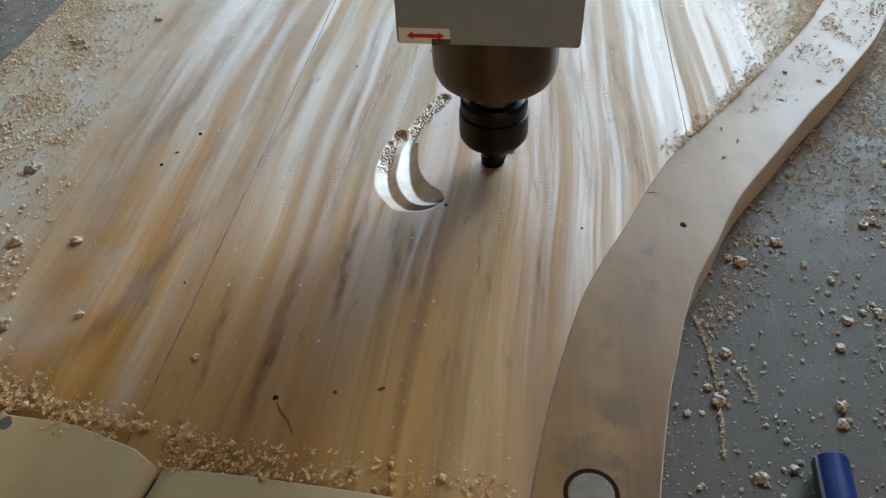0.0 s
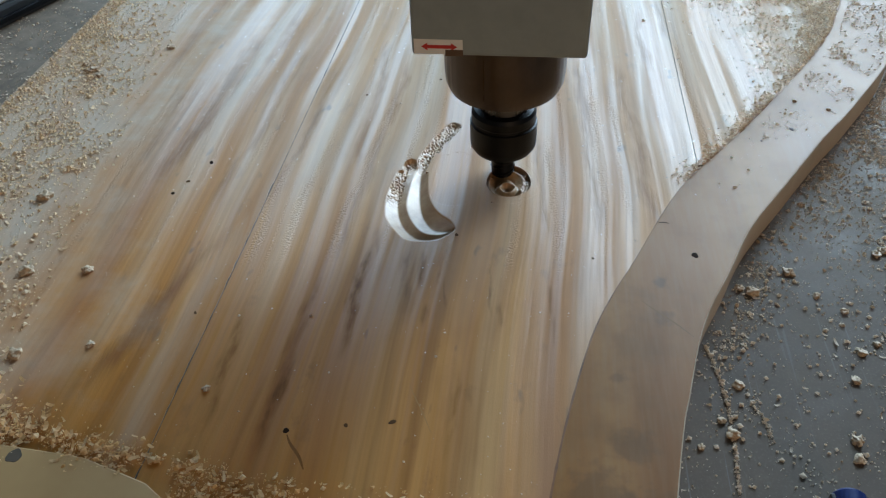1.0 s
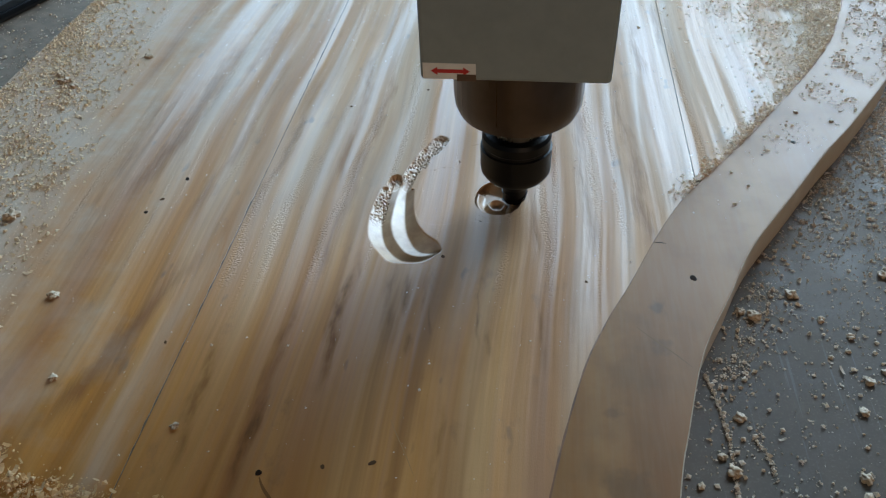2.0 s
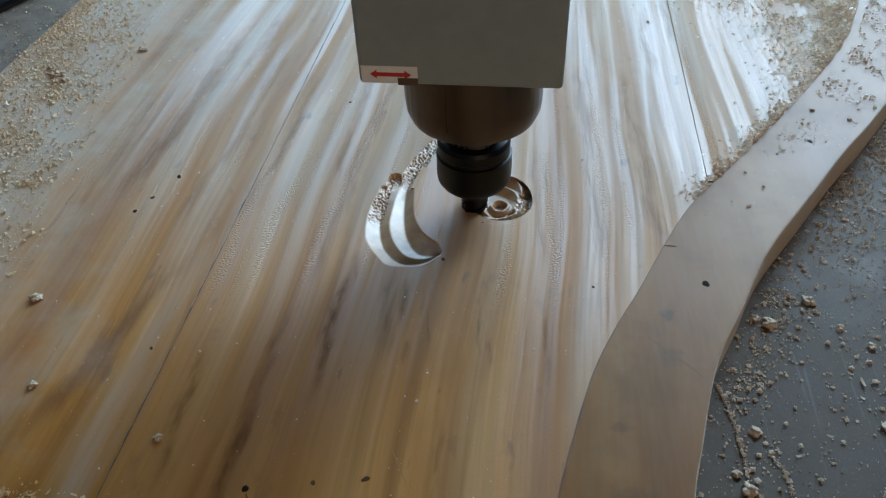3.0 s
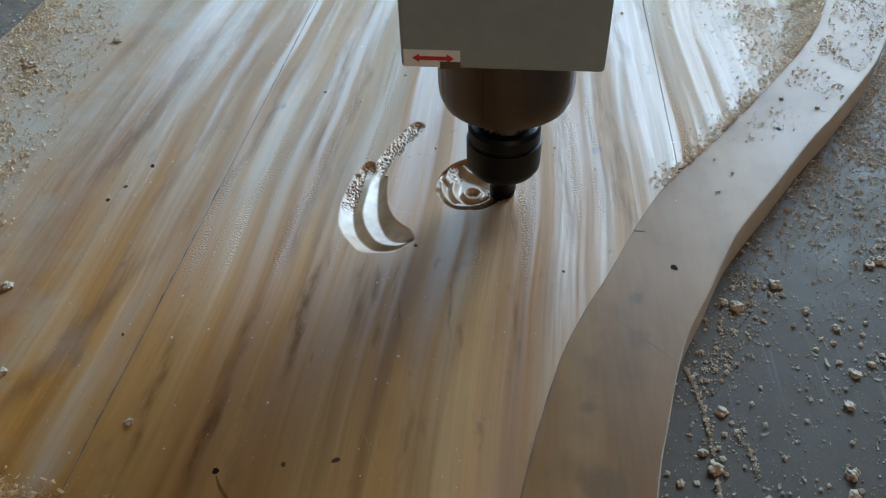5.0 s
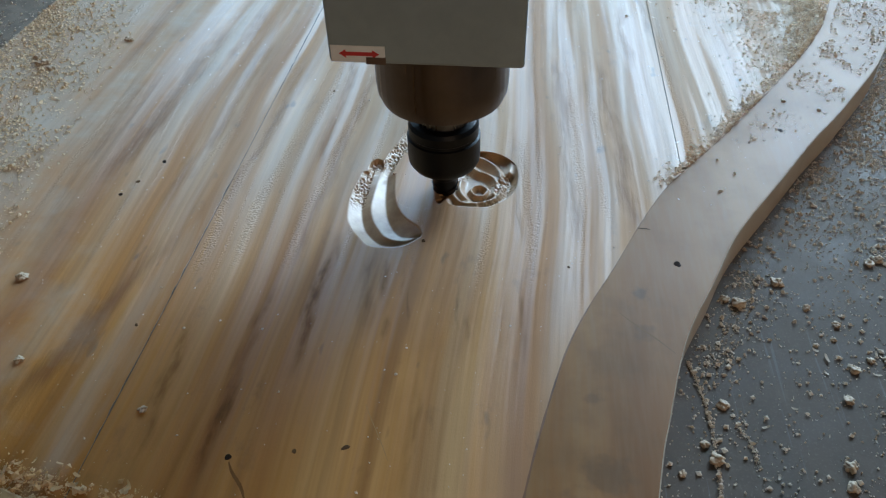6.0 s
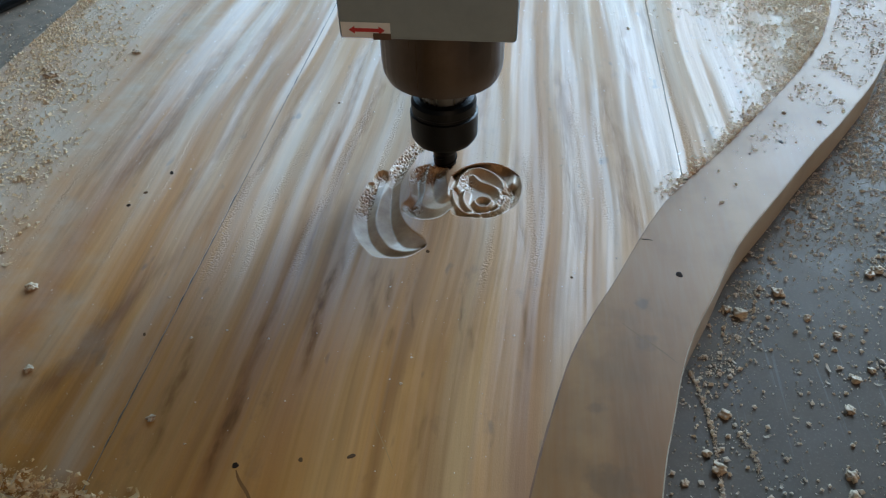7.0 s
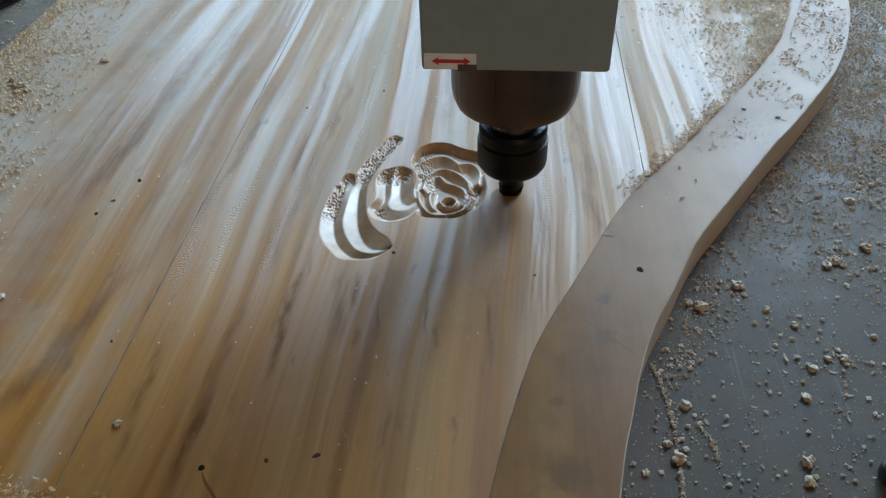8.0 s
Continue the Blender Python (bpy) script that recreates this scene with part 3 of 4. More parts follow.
outer_pts = [(12.0, -26), (12.8, -19.6), (13.8, -13.9), (14.4, -11.5), (15.35, -7.8), (16.3, -5.1), (17.95, -1.7), (20.12, 2.9), (23.85, 8.6),
             (27.2, 13.7), (29.6, 17.0), (31.5, 19.8), (35.3, 25.7), (37.95, 31.2), (39.2, 34.6), (40.4, 38.2), (42.6, 48), (43.5, 60)]
joint_line, outer_line = spline(joint_pts, 160), spline(outer_pts, 160)
SEAM_L, SEAM_R, LEFT, BACK, FRONT = -13.49, 17.43, -40.6, 60.0, -20.9


def joint_x(y):
    return np.interp(y, joint_line[:, 1], joint_line[:, 0])


def joint_y(x):
    return np.interp(x, joint_line[:, 0], joint_line[:, 1])


def grid_plank(name, xs_of_row, ys, z_of, parent, label=""):
    """A plank as a closed solid: top grid with rows at ys and its own xs in each row; z in cm; the wood grain runs on over all planks."""
    rows = np.array([np.stack([xs_of_row(y), np.full(len(xs_of_row(y)), y)], 1) for y in ys])
    nr, nc = rows.shape[:2]
    z = z_of(rows[..., 0], rows[..., 1])
    top = np.concatenate([rows, z[..., None]], -1).reshape(-1, 3)
    idx = np.arange(nr * nc).reshape(nr, nc)
    quads = np.stack([idx[:-1, :-1], idx[:-1, 1:], idx[1:, 1:], idx[1:, :-1]], -1).reshape(-1, 4)
    ring = np.r_[idx[0, :], idx[1:, -1], idx[-1, -2::-1], idx[-2:0:-1, 0]]
    base = top[ring].copy()
    base[:, 2] = -THICK
    k = len(top)
    b = k + np.arange(len(ring))
    sides = np.stack([ring, b, np.roll(b, -1), np.roll(ring, -1)], -1)
    verts = np.vstack([top, base]) * CM + (0, 0, TOP)
    zc = z.reshape(-1)[quads].min(1)
    ids = np.r_[(zc < -0.055).astype(int), np.full(len(sides), 2)]
    me = mesh_from(name, verts, quads.tolist() + sides.tolist(), (PANEL, CUT, EDGE), ids=ids)
    uv = me.uv_layers.new(name="UVMap")
    loops = np.empty(len(me.loops), np.int32)
    me.loops.foreach_get("vertex_index", loops)
    uv.data.foreach_set("uv", verts[loops][:, :2].astype(np.float32).ravel())
    smooth = np.zeros(len(me.polygons), bool)
    smooth[: len(quads)] = zc < -0.004
    me.polygons.foreach_set("use_smooth", smooth)
    return under(new(name, me), parent, label)


def softened_edges(lo, hi, n):
    """Columns of a plank with close ones at its eased long edges."""
    return np.r_[lo, lo + 0.06, lo + 0.14, np.linspace(lo + 0.5, hi - 0.5, n), hi - 0.14, hi - 0.06, hi]


def flat(x, y):
    return 0.0 * x


def panel():
    t = thing("carved_bedhead_panel", "lacquered glued pine panel being carved with a rose", "wood panel")
    gap = 0.03
    for a, b in ((LEFT, SEAM_L),):
        lo, hi = a, b - gap
        grid_plank("plank", lambda y: softened_edges(lo, hi - 0.09 * float(fuzz(0.3, y, 1.3, 6)) ** 3, 14), np.linspace(FRONT, BACK, 260), flat, t)
    # middle plank with the carving
    lo = SEAM_L + gap
    hi = lambda y: np.minimum(SEAM_R - gap, joint_x(y) - 0.015)  # noqa: E731
    west = np.r_[lo, lo + 0.06, lo + 0.14, np.linspace(lo + 0.5, GX0, 8)[:-1]]
    ys_mid = np.r_[np.linspace(FRONT, GY0, 24)[:-1], gy, np.linspace(GY1, BACK, 40)[1:]]

    def mid_row(y):
        h = float(hi(y))
        return np.r_[west, gx, np.linspace(GX1, h - 0.2, 8)[1:], h - 0.14, h - 0.06, h] if h - 0.2 > GX1 + 0.05 else \
            np.r_[west, gx, np.linspace(GX1, h, 11)[1:]]

    def mid_z(x, y):
        z = flat(x, y)
        i0, j0 = len(west), 23
        keep = np.zeros_like(z)
        keep[j0 : j0 + len(gy), i0 : i0 + len(gx)] = depth.T
        return z + keep

    grid_plank("plank", mid_row, ys_mid, mid_z, t, "broad middle plank with the carved rose and leaves")
    # plank beyond the seam, up to the curved rail
    lo2 = SEAM_R + 0.02
    ys_r = np.linspace(float(joint_y(lo2)) + 0.6, BACK, 60)
    hi2 = lambda y: joint_x(y) - 0.015  # noqa: E731
    grid_plank("plank", lambda y: softened_edges(lo2, float(hi2(y)), 6) if hi2(y) - lo2 > 1.3 else np.linspace(lo2, float(hi2(y)), 12), ys_r,
               flat, t)
    return t


PANEL_THING = panel()


def band_solid(name, left, right, z0, z1, mat, parent, edge, label=""):
    """A bar between two lines seen from above, with rounded upper edges."""
    n = len(left)
    across = [(0.0, z0), (0.0, z1 - 0.03), (0.003, z1 - 0.012), (0.006, z1 - 0.003), (0.01, z1), (0.5, z1), (0.975, z1), (0.988, z1 - 0.006), (0.996, z1 - 0.03), (1.0, z1 - 0.08), (1.0, z0)]
    verts = [(*(left[i] * (1 - u) + right[i] * u) * CM, z * CM + TOP) for i in range(n) for u, z in across]
    k = len(across)
    faces, ids = [], []
    for i in range(n - 1):
        for j in range(k - 1):
            faces.append((i * k + j, i * k + j + 1, (i + 1) * k + j + 1, (i + 1) * k + j))
            ids.append(1 if j == 0 or j >= k - 4 else 0)
    faces += [tuple(range(k))[::-1], tuple((n - 1) * k + j for j in range(k))]
    ids += [1, 1]
    faces = [f[::-1] for f in faces]
    me = mesh_from(name, verts, faces, (mat, edge), ids=ids)
    flat = np.ones(len(me.polygons), bool)
    flat[-2:] = False
    me.polygons.foreach_set("use_smooth", flat)
    return under(new(name, me), parent, label)


def glue_line(line, half, z, mat, parent, label, thin=None):
    """Dried glue and dust that fill a joint, following a line."""
    rng = np.random.default_rng(len(line))
    verts = []
    for x, y in line:
        w = half * rng.uniform(0.6, 1.2) * (np.interp(y, thin[0], thin[1]) if thin else 1)
        verts += [((x - w) * CM, y * CM, TOP + z * CM), ((x + w) * CM, y * CM, TOP + z * CM)]
    faces = [(2 * i, 2 * i + 1, 2 * i + 3, 2 * i + 2) for i in range(len(line) - 1)]
    faces = [f if verts[0][1] < verts[-1][1] else f[::-1] for f in faces]
    return under(new("glue_line", mesh_from("glue_line", verts, faces, (mat,))), parent, label)


GLUE = raw_wood("dried_glue", (0.22, 0.085, 0.02), (0.10, 0.036, 0.008), 0.6)
GREYGLUE = raw_wood("dusty_glue", (0.15, 0.11, 0.08), (0.05, 0.036, 0.026), 0.6)


def disc_bm(x, y, z, r, h=0.03, n=20, squash=1.0, turn=0.0):
    bm = bmesh.new()
    bmesh.ops.create_cone(bm, cap_ends=True, segments=n, radius1=r * CM, radius2=r * 0.92 * CM, depth=h * CM)
    for v in bm.verts:
        a = math.atan2(v.co.y, v.co.x)
        v.co.xy *= 1 + (0.08 * math.sin(3 * a + x * 7) + 0.05 * math.sin(5 * a + y * 5)) * (r < 0.6)
    bmesh.ops.transform(bm, matrix=Matrix.Translation((x * CM, y * CM, TOP + z * CM)) @ Matrix.Rotation(turn, 4, "Z") @ Matrix.Diagonal((squash, 1, 1, 1)), verts=bm.verts)
    return bm


RAIL_THING = []


def rails():
    t = thing("curved_bedhead_rail", "pale sanded pine rail with a sweeping curve, glued beside the panel", "wood rail")
    band_solid("rail_body", joint_line, outer_line, -THICK, RAIL_Z, RAIL, t, EDGE)
    part("dowel_plug", disc_bm(9.6, -19.7, RAIL_Z, 1.1, 0.04, 32), PLUGW, t, "brown round dowel plug")
    ring = bmesh.new()
    n = 40
    for r0, r1 in ((1.1, 1.32),):
        a = [ring.verts.new(((9.6 + r0 * math.cos(2 * math.pi * i / n)) * CM, (-19.7 + r0 * math.sin(2 * math.pi * i / n)) * CM, TOP + (RAIL_Z + 0.012) * CM)) for i in range(n)]
        b = [ring.verts.new(((9.6 + r1 * math.cos(2 * math.pi * i / n)) * CM, (-19.7 + r1 * math.sin(2 * math.pi * i / n)) * CM, TOP + (RAIL_Z + 0.012) * CM)) for i in range(n)]
        for i in range(n):
            ring.faces.new((a[i], b[i], b[(i + 1) % n], a[(i + 1) % n]))
    part("dark_ring", ring, DARKHOLE, t, "dark glue ring")
    for x, y, r in ((16.0, -0.27, 0.26), (25.2, 15.0, 0.22), (22.6, 13.2, 0.1)):
        part("nail_hole", disc_bm(x, y, RAIL_Z, r, 0.03, 14, 0.8, 0.4), DARKHOLE, t)
    glue_line(joint_line, 0.07, RAIL_Z + 0.006, GLUE, t, "thin brown line of dried glue", ((-20, -8, -3, 2, 9), (1.0, 0.7, 0.45, 0.2, 0.12)))
    RAIL_THING.append(t)
    t2 = thing("lower_bedhead_rail", "plain pine rail along the panel's lower edge", "wood rail")
    xs = np.linspace(-11.0, 6.4, 30)
    hi = np.stack([xs, np.interp(xs, (-11, -6.4, -1.1, 0.5, 6.4), (-20.3, -20.4, -20.7, -20.8, -21.0))], 1)
    lo = np.stack([np.linspace(-12.2, 6.3, 30), np.full(30, -27.0)], 1)
    band_solid("rail_body", hi[::-1], lo[::-1], -THICK, 0.1, TANPINE, t2, EDGE)
    t3 = thing("corner_bedhead_block", "broad tan corner piece of the bedhead with a round plug", "wood block")
    xs = np.linspace(-40.6, -11.25, 40)
    hi = np.stack([xs, np.interp(xs, (-40.6, -20.8, -16.7, -12.8, -11.1), (-18.4, -18.2, -18.45, -19.55, -20.6))], 1)
    lo = np.stack([np.linspace(-40.6, -12.4, 40), np.full(40, -27.0)], 1)
    band_solid("block_body", hi[::-1], lo[::-1], -THICK, 0.25, TANPINE, t3, EDGE)
    part("plug", disc_bm(-20.2, -18.75, 0.25, 0.42, 0.03, 20), plain("grey_plug", (0.13, 0.1, 0.07), 0.6), t3, "dark grey round plug")


rails()


def panel_marks():
    for x, y, r, s in ((-19.07, 7.36, 0.24, 0.6), (-6.72, -15.75, 0.17, 1), (-3.65, -15.13, 0.14, 0.8), (-1.24, -14.69, 0.12, 1.9), (-20.0, 4.9, 0.15, 1.2), (-20.6, 3.4, 0.17, 0.9),
                       (9.54, -1.09, 0.11, 0.8), (-14.6, -8.0, 0.14, 0.6), (-9.0, 18.0, 0.12, 1), (-3.0, 21.0, 0.12, 1), (0.55, 0.5, 0.15, 0.8)):
        part("nail_hole", disc_bm(x, y, 0.005, r, 0.02, 12, s, 0.5), DARKHOLE if r > 0.16 else DULLHOLE, PANEL_THING)


panel_marks()
ys = np.linspace(FRONT, BACK, 200)
glue_line(np.c_[np.full(200, SEAM_L), ys], 0.1, -0.025, GREYGLUE, PANEL_THING, "dusty glue in the seam")


def line_mark(name, a, b, wide, z, mat, parent, label):
    """A thin tapering scratch or pencil line."""
    a, b = Vector((*a, z)) * CM, Vector((*b, z)) * CM
    side = (b - a).cross(Vector((0, 0, 1))).normalized() * wide * CM / 2
    bm = bmesh.new()
    n = 12
    rows = []
    for i in range(n + 1):
        f = i / n
        p = a.lerp(b, f) + side * math.sin(f * 7) * 0.6 + Vector((0, 0, TOP))
        w = side * (math.sin(math.pi * min(max(f, 0.04), 0.96)) ** 0.5)
        rows.append((bm.verts.new(p - w), bm.verts.new(p + w)))
    for p, q in zip(rows, rows[1:]):
        bm.faces.new((p[0], p[1], q[1], q[0]))
    return part(name, bm, mat, parent, label)


line_mark("scratch", (-0.75, -12.1), (0.9, -15.2), 0.045, 0.012, plain("pale_scratch", (0.48, 0.27, 0.1), 0.8, spec=0.1), PANEL_THING, "pale scratch in the lacquer")
line_mark("scratch", (-6.6, -16.0), (-5.2, -17.9), 0.17, 0.012, plain("brown_scratch", (0.24, 0.105, 0.03), 0.8, spec=0.08), PANEL_THING, "dark scratch beside a nail hole")

line_mark("pencil_line", (12.3, -4.6), (15.1, -7.3), 0.09, RAIL_Z + 0.008, plain("graphite", (0.235, 0.115, 0.033), 0.6, spec=0.2), RAIL_THING[0], "faint dark pencil line")
line_mark("check", (13.9, 2.9), (14.7, 2.8), 0.08, RAIL_Z + 0.008, DARKHOLE, RAIL_THING[0], "short dark check in the wood")


# ---- the spindle ----
def spindle():
    t = thing("router_spindle", "cream router head with steel motor and black collet nut", "router spindle")
    def cm(profile):
        return [(r * CM, z * CM) for r, z in profile]
    motor = part("motor_body", lathe_bm(cm([(1.9, 7.4), (3.2, 7.35), (3.75, 7.6), (3.97, 8.15), (4.03, 8.9), (4.03, 22)]), 72), STEEL, t, "brushed steel spindle motor", True)
    part("shaft_nose", lathe_bm(cm([(1.7, 5.5), (1.75, 6.0), (1.75, 7.9)]), 40), brushed("nose_steel", (0.16, 0.16, 0.17), 0.3, (300, 300, 8)), t, "dark steel nose", True)
    nut = part("collet_nut", lathe_bm(cm([(0.95, 2.2), (1.6, 2.25), (2.1, 2.45), (2.32, 2.8), (2.36, 3.1), (2.36, 4.65), (2.24, 4.72), (2.22, 4.9), (2.26, 4.95), (2.26, 5.5), (2.1, 5.75), (1.7, 5.9)]), 56), BLACK, t, "black collet nut", True)
    bit = part("cutter", lathe_bm(cm([(0.5, 0.0), (0.72, 0.08), (0.82, 0.3), (0.84, 1.2), (0.88, 1.35), (0.96, 1.5), (0.98, 2.3)]), 28), brushed("cutter_steel", (0.03, 0.03, 0.034), 0.4, (300, 300, 30)), t, "dark steel cutter", True)
    for k in range(2):
        bm = bmesh.new()
        n = 14
        va = []
        for i in range(n):
            a, z = k * math.pi + i * 0.35, (0.1 + i * 0.075) * CM
            va.append((bm.verts.new((0.76 * CM * math.cos(a), 0.76 * CM * math.sin(a), z)), bm.verts.new((0.90 * CM * math.cos(a), 0.90 * CM * math.sin(a), z)), bm.verts.new((0.82 * CM * math.cos(a + 0.4), 0.82 * CM * math.sin(a + 0.4), z))))
        for p, q in zip(va, va[1:]):
            for u, v in ((0, 1), (1, 2), (2, 0)):
                bm.faces.new((p[u], p[v], q[v], q[u]))
        part("cutting_edge", bm, BLACK, bit)
    # painted head cover: front sheet, sides and a dark inside
    fx0, fx1, fy, by, z0, z1 = -5.1, 4.9, -6.2, 6.5, 12.72, 34.0
    cover = part("head_cover", box_bm(fx0 * CM, fx1 * CM, fy * CM, by * CM, z0 * CM, z1 * CM, 0.0022, 3), PAINT, t, "cream painted steel cover")
    lx0, lx1, lz0, lz1 = fx0 + 0.15, fx0 + 2.95, z0 + 0.1, z0 + 1.02
    st = part("arrow_sticker", box_bm(lx0 * CM, lx1 * CM, (fy - 0.03) * CM, fy * CM + 0.0001, lz0 * CM, lz1 * CM), LABEL, cover, "white sticker with a red double arrow")
    bm = bmesh.new()
    mid, y = (lz0 + lz1) / 2 + 0.02, (fy - 0.045) * CM
    xa, xb, w, h, head = lx0 + 0.42, lx1 - 0.3, 0.11, 0.24, 0.36
    pts = [(xa, mid), (xa + head, mid + h), (xa + head, mid + w), (xb - head, mid + w), (xb - head, mid + h), (xb, mid), (xb - head, mid - h), (xb - head, mid - w), (xa + head, mid - w), (xa + head, mid - h)]
    bm.faces.new([bm.verts.new((px * CM, y, pz * CM)) for px, pz in pts])
    part("arrow", bm, RED, st, "red double-headed arrow")
    part("smear", box_bm((lx1 - 1.0) * CM, (lx1 + 0.02) * CM, (fy - 0.06) * CM, (fy - 0.05) * CM, (z0 + 0.02) * CM, (z0 + 0.42) * CM, 0.00005, 1), BROWN, st, "brown worn corner")
    bm = bmesh.new()
    way = [Vector((-5.35, -3.0, 15.6)), Vector((-5.5, -2.9, 16.6)), Vector((-5.9, -2.7, 18.2)), Vector((-6.0, -2.0, 22)), Vector((-5.2, 0, 26))]
    rings = [[bm.verts.new((p + Vector((0.22 * math.cos(a), 0.22 * math.sin(a), 0))) * CM) for a in np.linspace(0, 2 * math.pi, 10, endpoint=False)] for p in way]
    for p, q in zip(rings, rings[1:]):
        for i in range(10):
            bm.faces.new((p[i], p[(i + 1) % 10], q[(i + 1) % 10], q[i]))
    bm.faces.new(rings[0][::-1])
    part("cable", bm, BLACKP, t, "black cable", True)
    return t


SPINDLE = spindle()
# seconds and the cutter's place on the panel in centimetres
CUTTER = [
    (0, 3.37, 5.55, -0.3),
    (0.1, 2.20, 6.42, -0.3),
    (0.2, 2.98, 7.35, -0.3),
    (0.3, 2.63, 7.69, -0.3),
    (0.4, 2.99, 7.12, -0.3),
    (0.5, 4.27, 6.74, -0.3),
    (0.6, 3.68, 6.07, -0.3),
    (0.7, 3.72, 5.83, -0.3),
    (0.8, 4.24, 6.79, -0.3),
    (0.9, 3.30, 7.29, -0.3),
    (1, 3.17, 8.06, -0.3),
    (1.1, 3.18, 7.26, -0.3),
    (1.2, 3.05, 5.90, -0.3),
    (1.3, 3.84, 5.71, -0.3),
    (1.4, 3.86, 5.74, -0.3),
    (1.5, 3.61, 6.46, -0.3),
    (1.6, 3.34, 8.20, -0.3),
    (1.7, 3.81, 8.09, -0.3),
    (1.9, 4.60, 7.60, -0.3),
    (2.1, 4.90, 6.30, -0.3),
    (2.3, 4.00, 5.20, -0.3),
    (2.5, 2.60, 6.00, -0.3),
    (2.65, 2.30, 7.60, -0.3),
    (2.8, 2.10, 8.81, -0.3),
    (2.9, 1.57, 7.07, -0.3),
    (3, 1.97, 5.87, -0.3),
    (3.1, 1.89, 5.76, -0.3),
    (3.2, 1.57, 6.15, -0.3),
    (3.3, 1.36, 7.48, -0.3),
    (3.4, 2.10, 8.68, -0.3),
    (3.5, 2.58, 10.03, -0.3),
    (3.6, 3.08, 9.47, -0.3),
    (3.7, 3.59, 9.17, -0.3),
    (3.8, 4.98, 7.21, -0.3),
    (3.9, 4.96, 6.78, -0.3),
    (4, 4.83, 6.40, -0.3),
    (4.1, 5.86, 7.70, -0.3),
    (4.2, 6.80, 8.17, -0.3),
    (4.4, 6.20, 7.00, -0.3),
    (4.6, 5.20, 5.50, -0.3),
    (4.8, 4.00, 5.00, -0.3),
    (5, 5.60, 6.20, -0.3),
    (5.15, 6.60, 7.80, -0.3),
    (5.3, 6.96, 9.18, -0.3),
    (5.4, 5.28, 11.17, -0.3),
    (5.5, 3.25, 11.06, -0.3),
    (5.7, 1.26, 8.37, -0.3),
    (5.9, 1.57, 6.33, -0.3),
    (6, 1.30, 6.10, -0.3),
    (6.1, 0.66, 5.65, -0.3),
    (6.3, -1.29, 4.84, -0.3),
    (6.5, -0.48, 6.67, -0.3),
    (6.7, -0.41, 9.14, -0.3),
    (6.9, 0.27, 10.11, -0.3),
    (7, 0.56, 10.45, -0.3),
    (7.1, 1.24, 10.64, -0.3),
    (7.3, 3.74, 12.92, -0.3),
    (7.5, 4.31, 11.71, -0.3),
    (7.7, 6.44, 11.33, -0.3),
    (7.9, 7.20, 8.60, -0.3),
    (8, 7.92, 7.61, -0.3),
]


# ---- shavings ----
def flakes(name, spots, sizes, heights, mat, label, seed, curled=0.55, curl=1.0):
    """Curled shavings and crumbs lying at the given places (cm, with the height of their support)."""
    rng = np.random.default_rng(seed)
    verts, faces = [], []
    for (x, y, z), s, lift in zip(spots, sizes, heights):
        a = rng.uniform(0, 2 * np.pi)
        tilt = rng.normal(0, 0.45)
        ca, sa = math.cos(a), math.sin(a)
        base = len(verts)
        if rng.random() < curled:
            # a curl: three short facets round a bend
            w, bend = s * rng.uniform(0.3, 0.7), rng.uniform(0.3, 1.3) * curl
            rad = s / (3 * bend)
            for k in range(4):
                b = bend * (k - 1.5)
                px, pz = rad * math.sin(b) * 1.6, rad * (1 - math.cos(b))
                for side in (-0.5, 0.5):
                    py = side * w * (1 - 0.25 * abs(k - 1.5))
                    qz = pz + py * tilt * 0.6 + abs(py * tilt) * 0.6
                    verts.append((x + px * ca - py * sa, y + px * sa + py * ca, z + lift + 0.012 + qz))
            faces += [(base + 2 * k, base + 2 * k + 1, base + 2 * k + 3, base + 2 * k + 2) for k in range(3)]
        else:
            # a crumb: an uneven little block
            u = s * rng.uniform(0.3, 0.65, 6)
            shape = [(u[0], 0, 0.3 * u[5]), (0, u[1], 0.2 * u[5]), (-u[2], 0, 0.35 * u[5]), (0, -u[3], 0.2 * u[5]), (0.2 * u[0], 0.1 * u[1], 0.9 * u[4]), (0, 0, -0.02)]
            for px, py, pz in shape:
                verts.append((x + px * ca - py * sa, y + px * sa + py * ca, z + lift + 0.02 + pz))
            for k in range(4):
                faces += [(base + k, base + (k + 1) % 4, base + 4), (base + (k + 1) % 4, base + k, base + 5)]
    me = mesh_from(name, np.array(verts) * CM + (0, 0, TOP), faces, (mat,))
    return tagged(new(name, me), label, "shavings", kind="stuff")


def scatter(n, x0, x1, y0, y1, density, seed):
    """n places in a box, thinned by a density of 0 to 1."""
    rng = np.random.default_rng(seed)
    got = []
    while len(got) < n:
        x, y = rng.uniform(x0, x1, 4000), rng.uniform(y0, y1, 4000)
        keep = rng.random(4000) < density(x, y)
        got += list(zip(x[keep], y[keep]))
    return np.array(got[:n])


def clumps(x, y, scale, seed):
    return (fuzz(x, y, scale, seed) * 0.65 + fuzz(x, y, scale * 2.7, seed + 3) * 0.35)


GROOVE = [(16.46, -5.25), (16.87, -7.11), (17.15, -9.25), (17.17, -11.6), (17.04, -13.6), (16.93, -15.46)]
SMEAR = [(18.4, -9.43), (18.98, -10.42), (19.15, -11.11), (19.16, -11.87)]


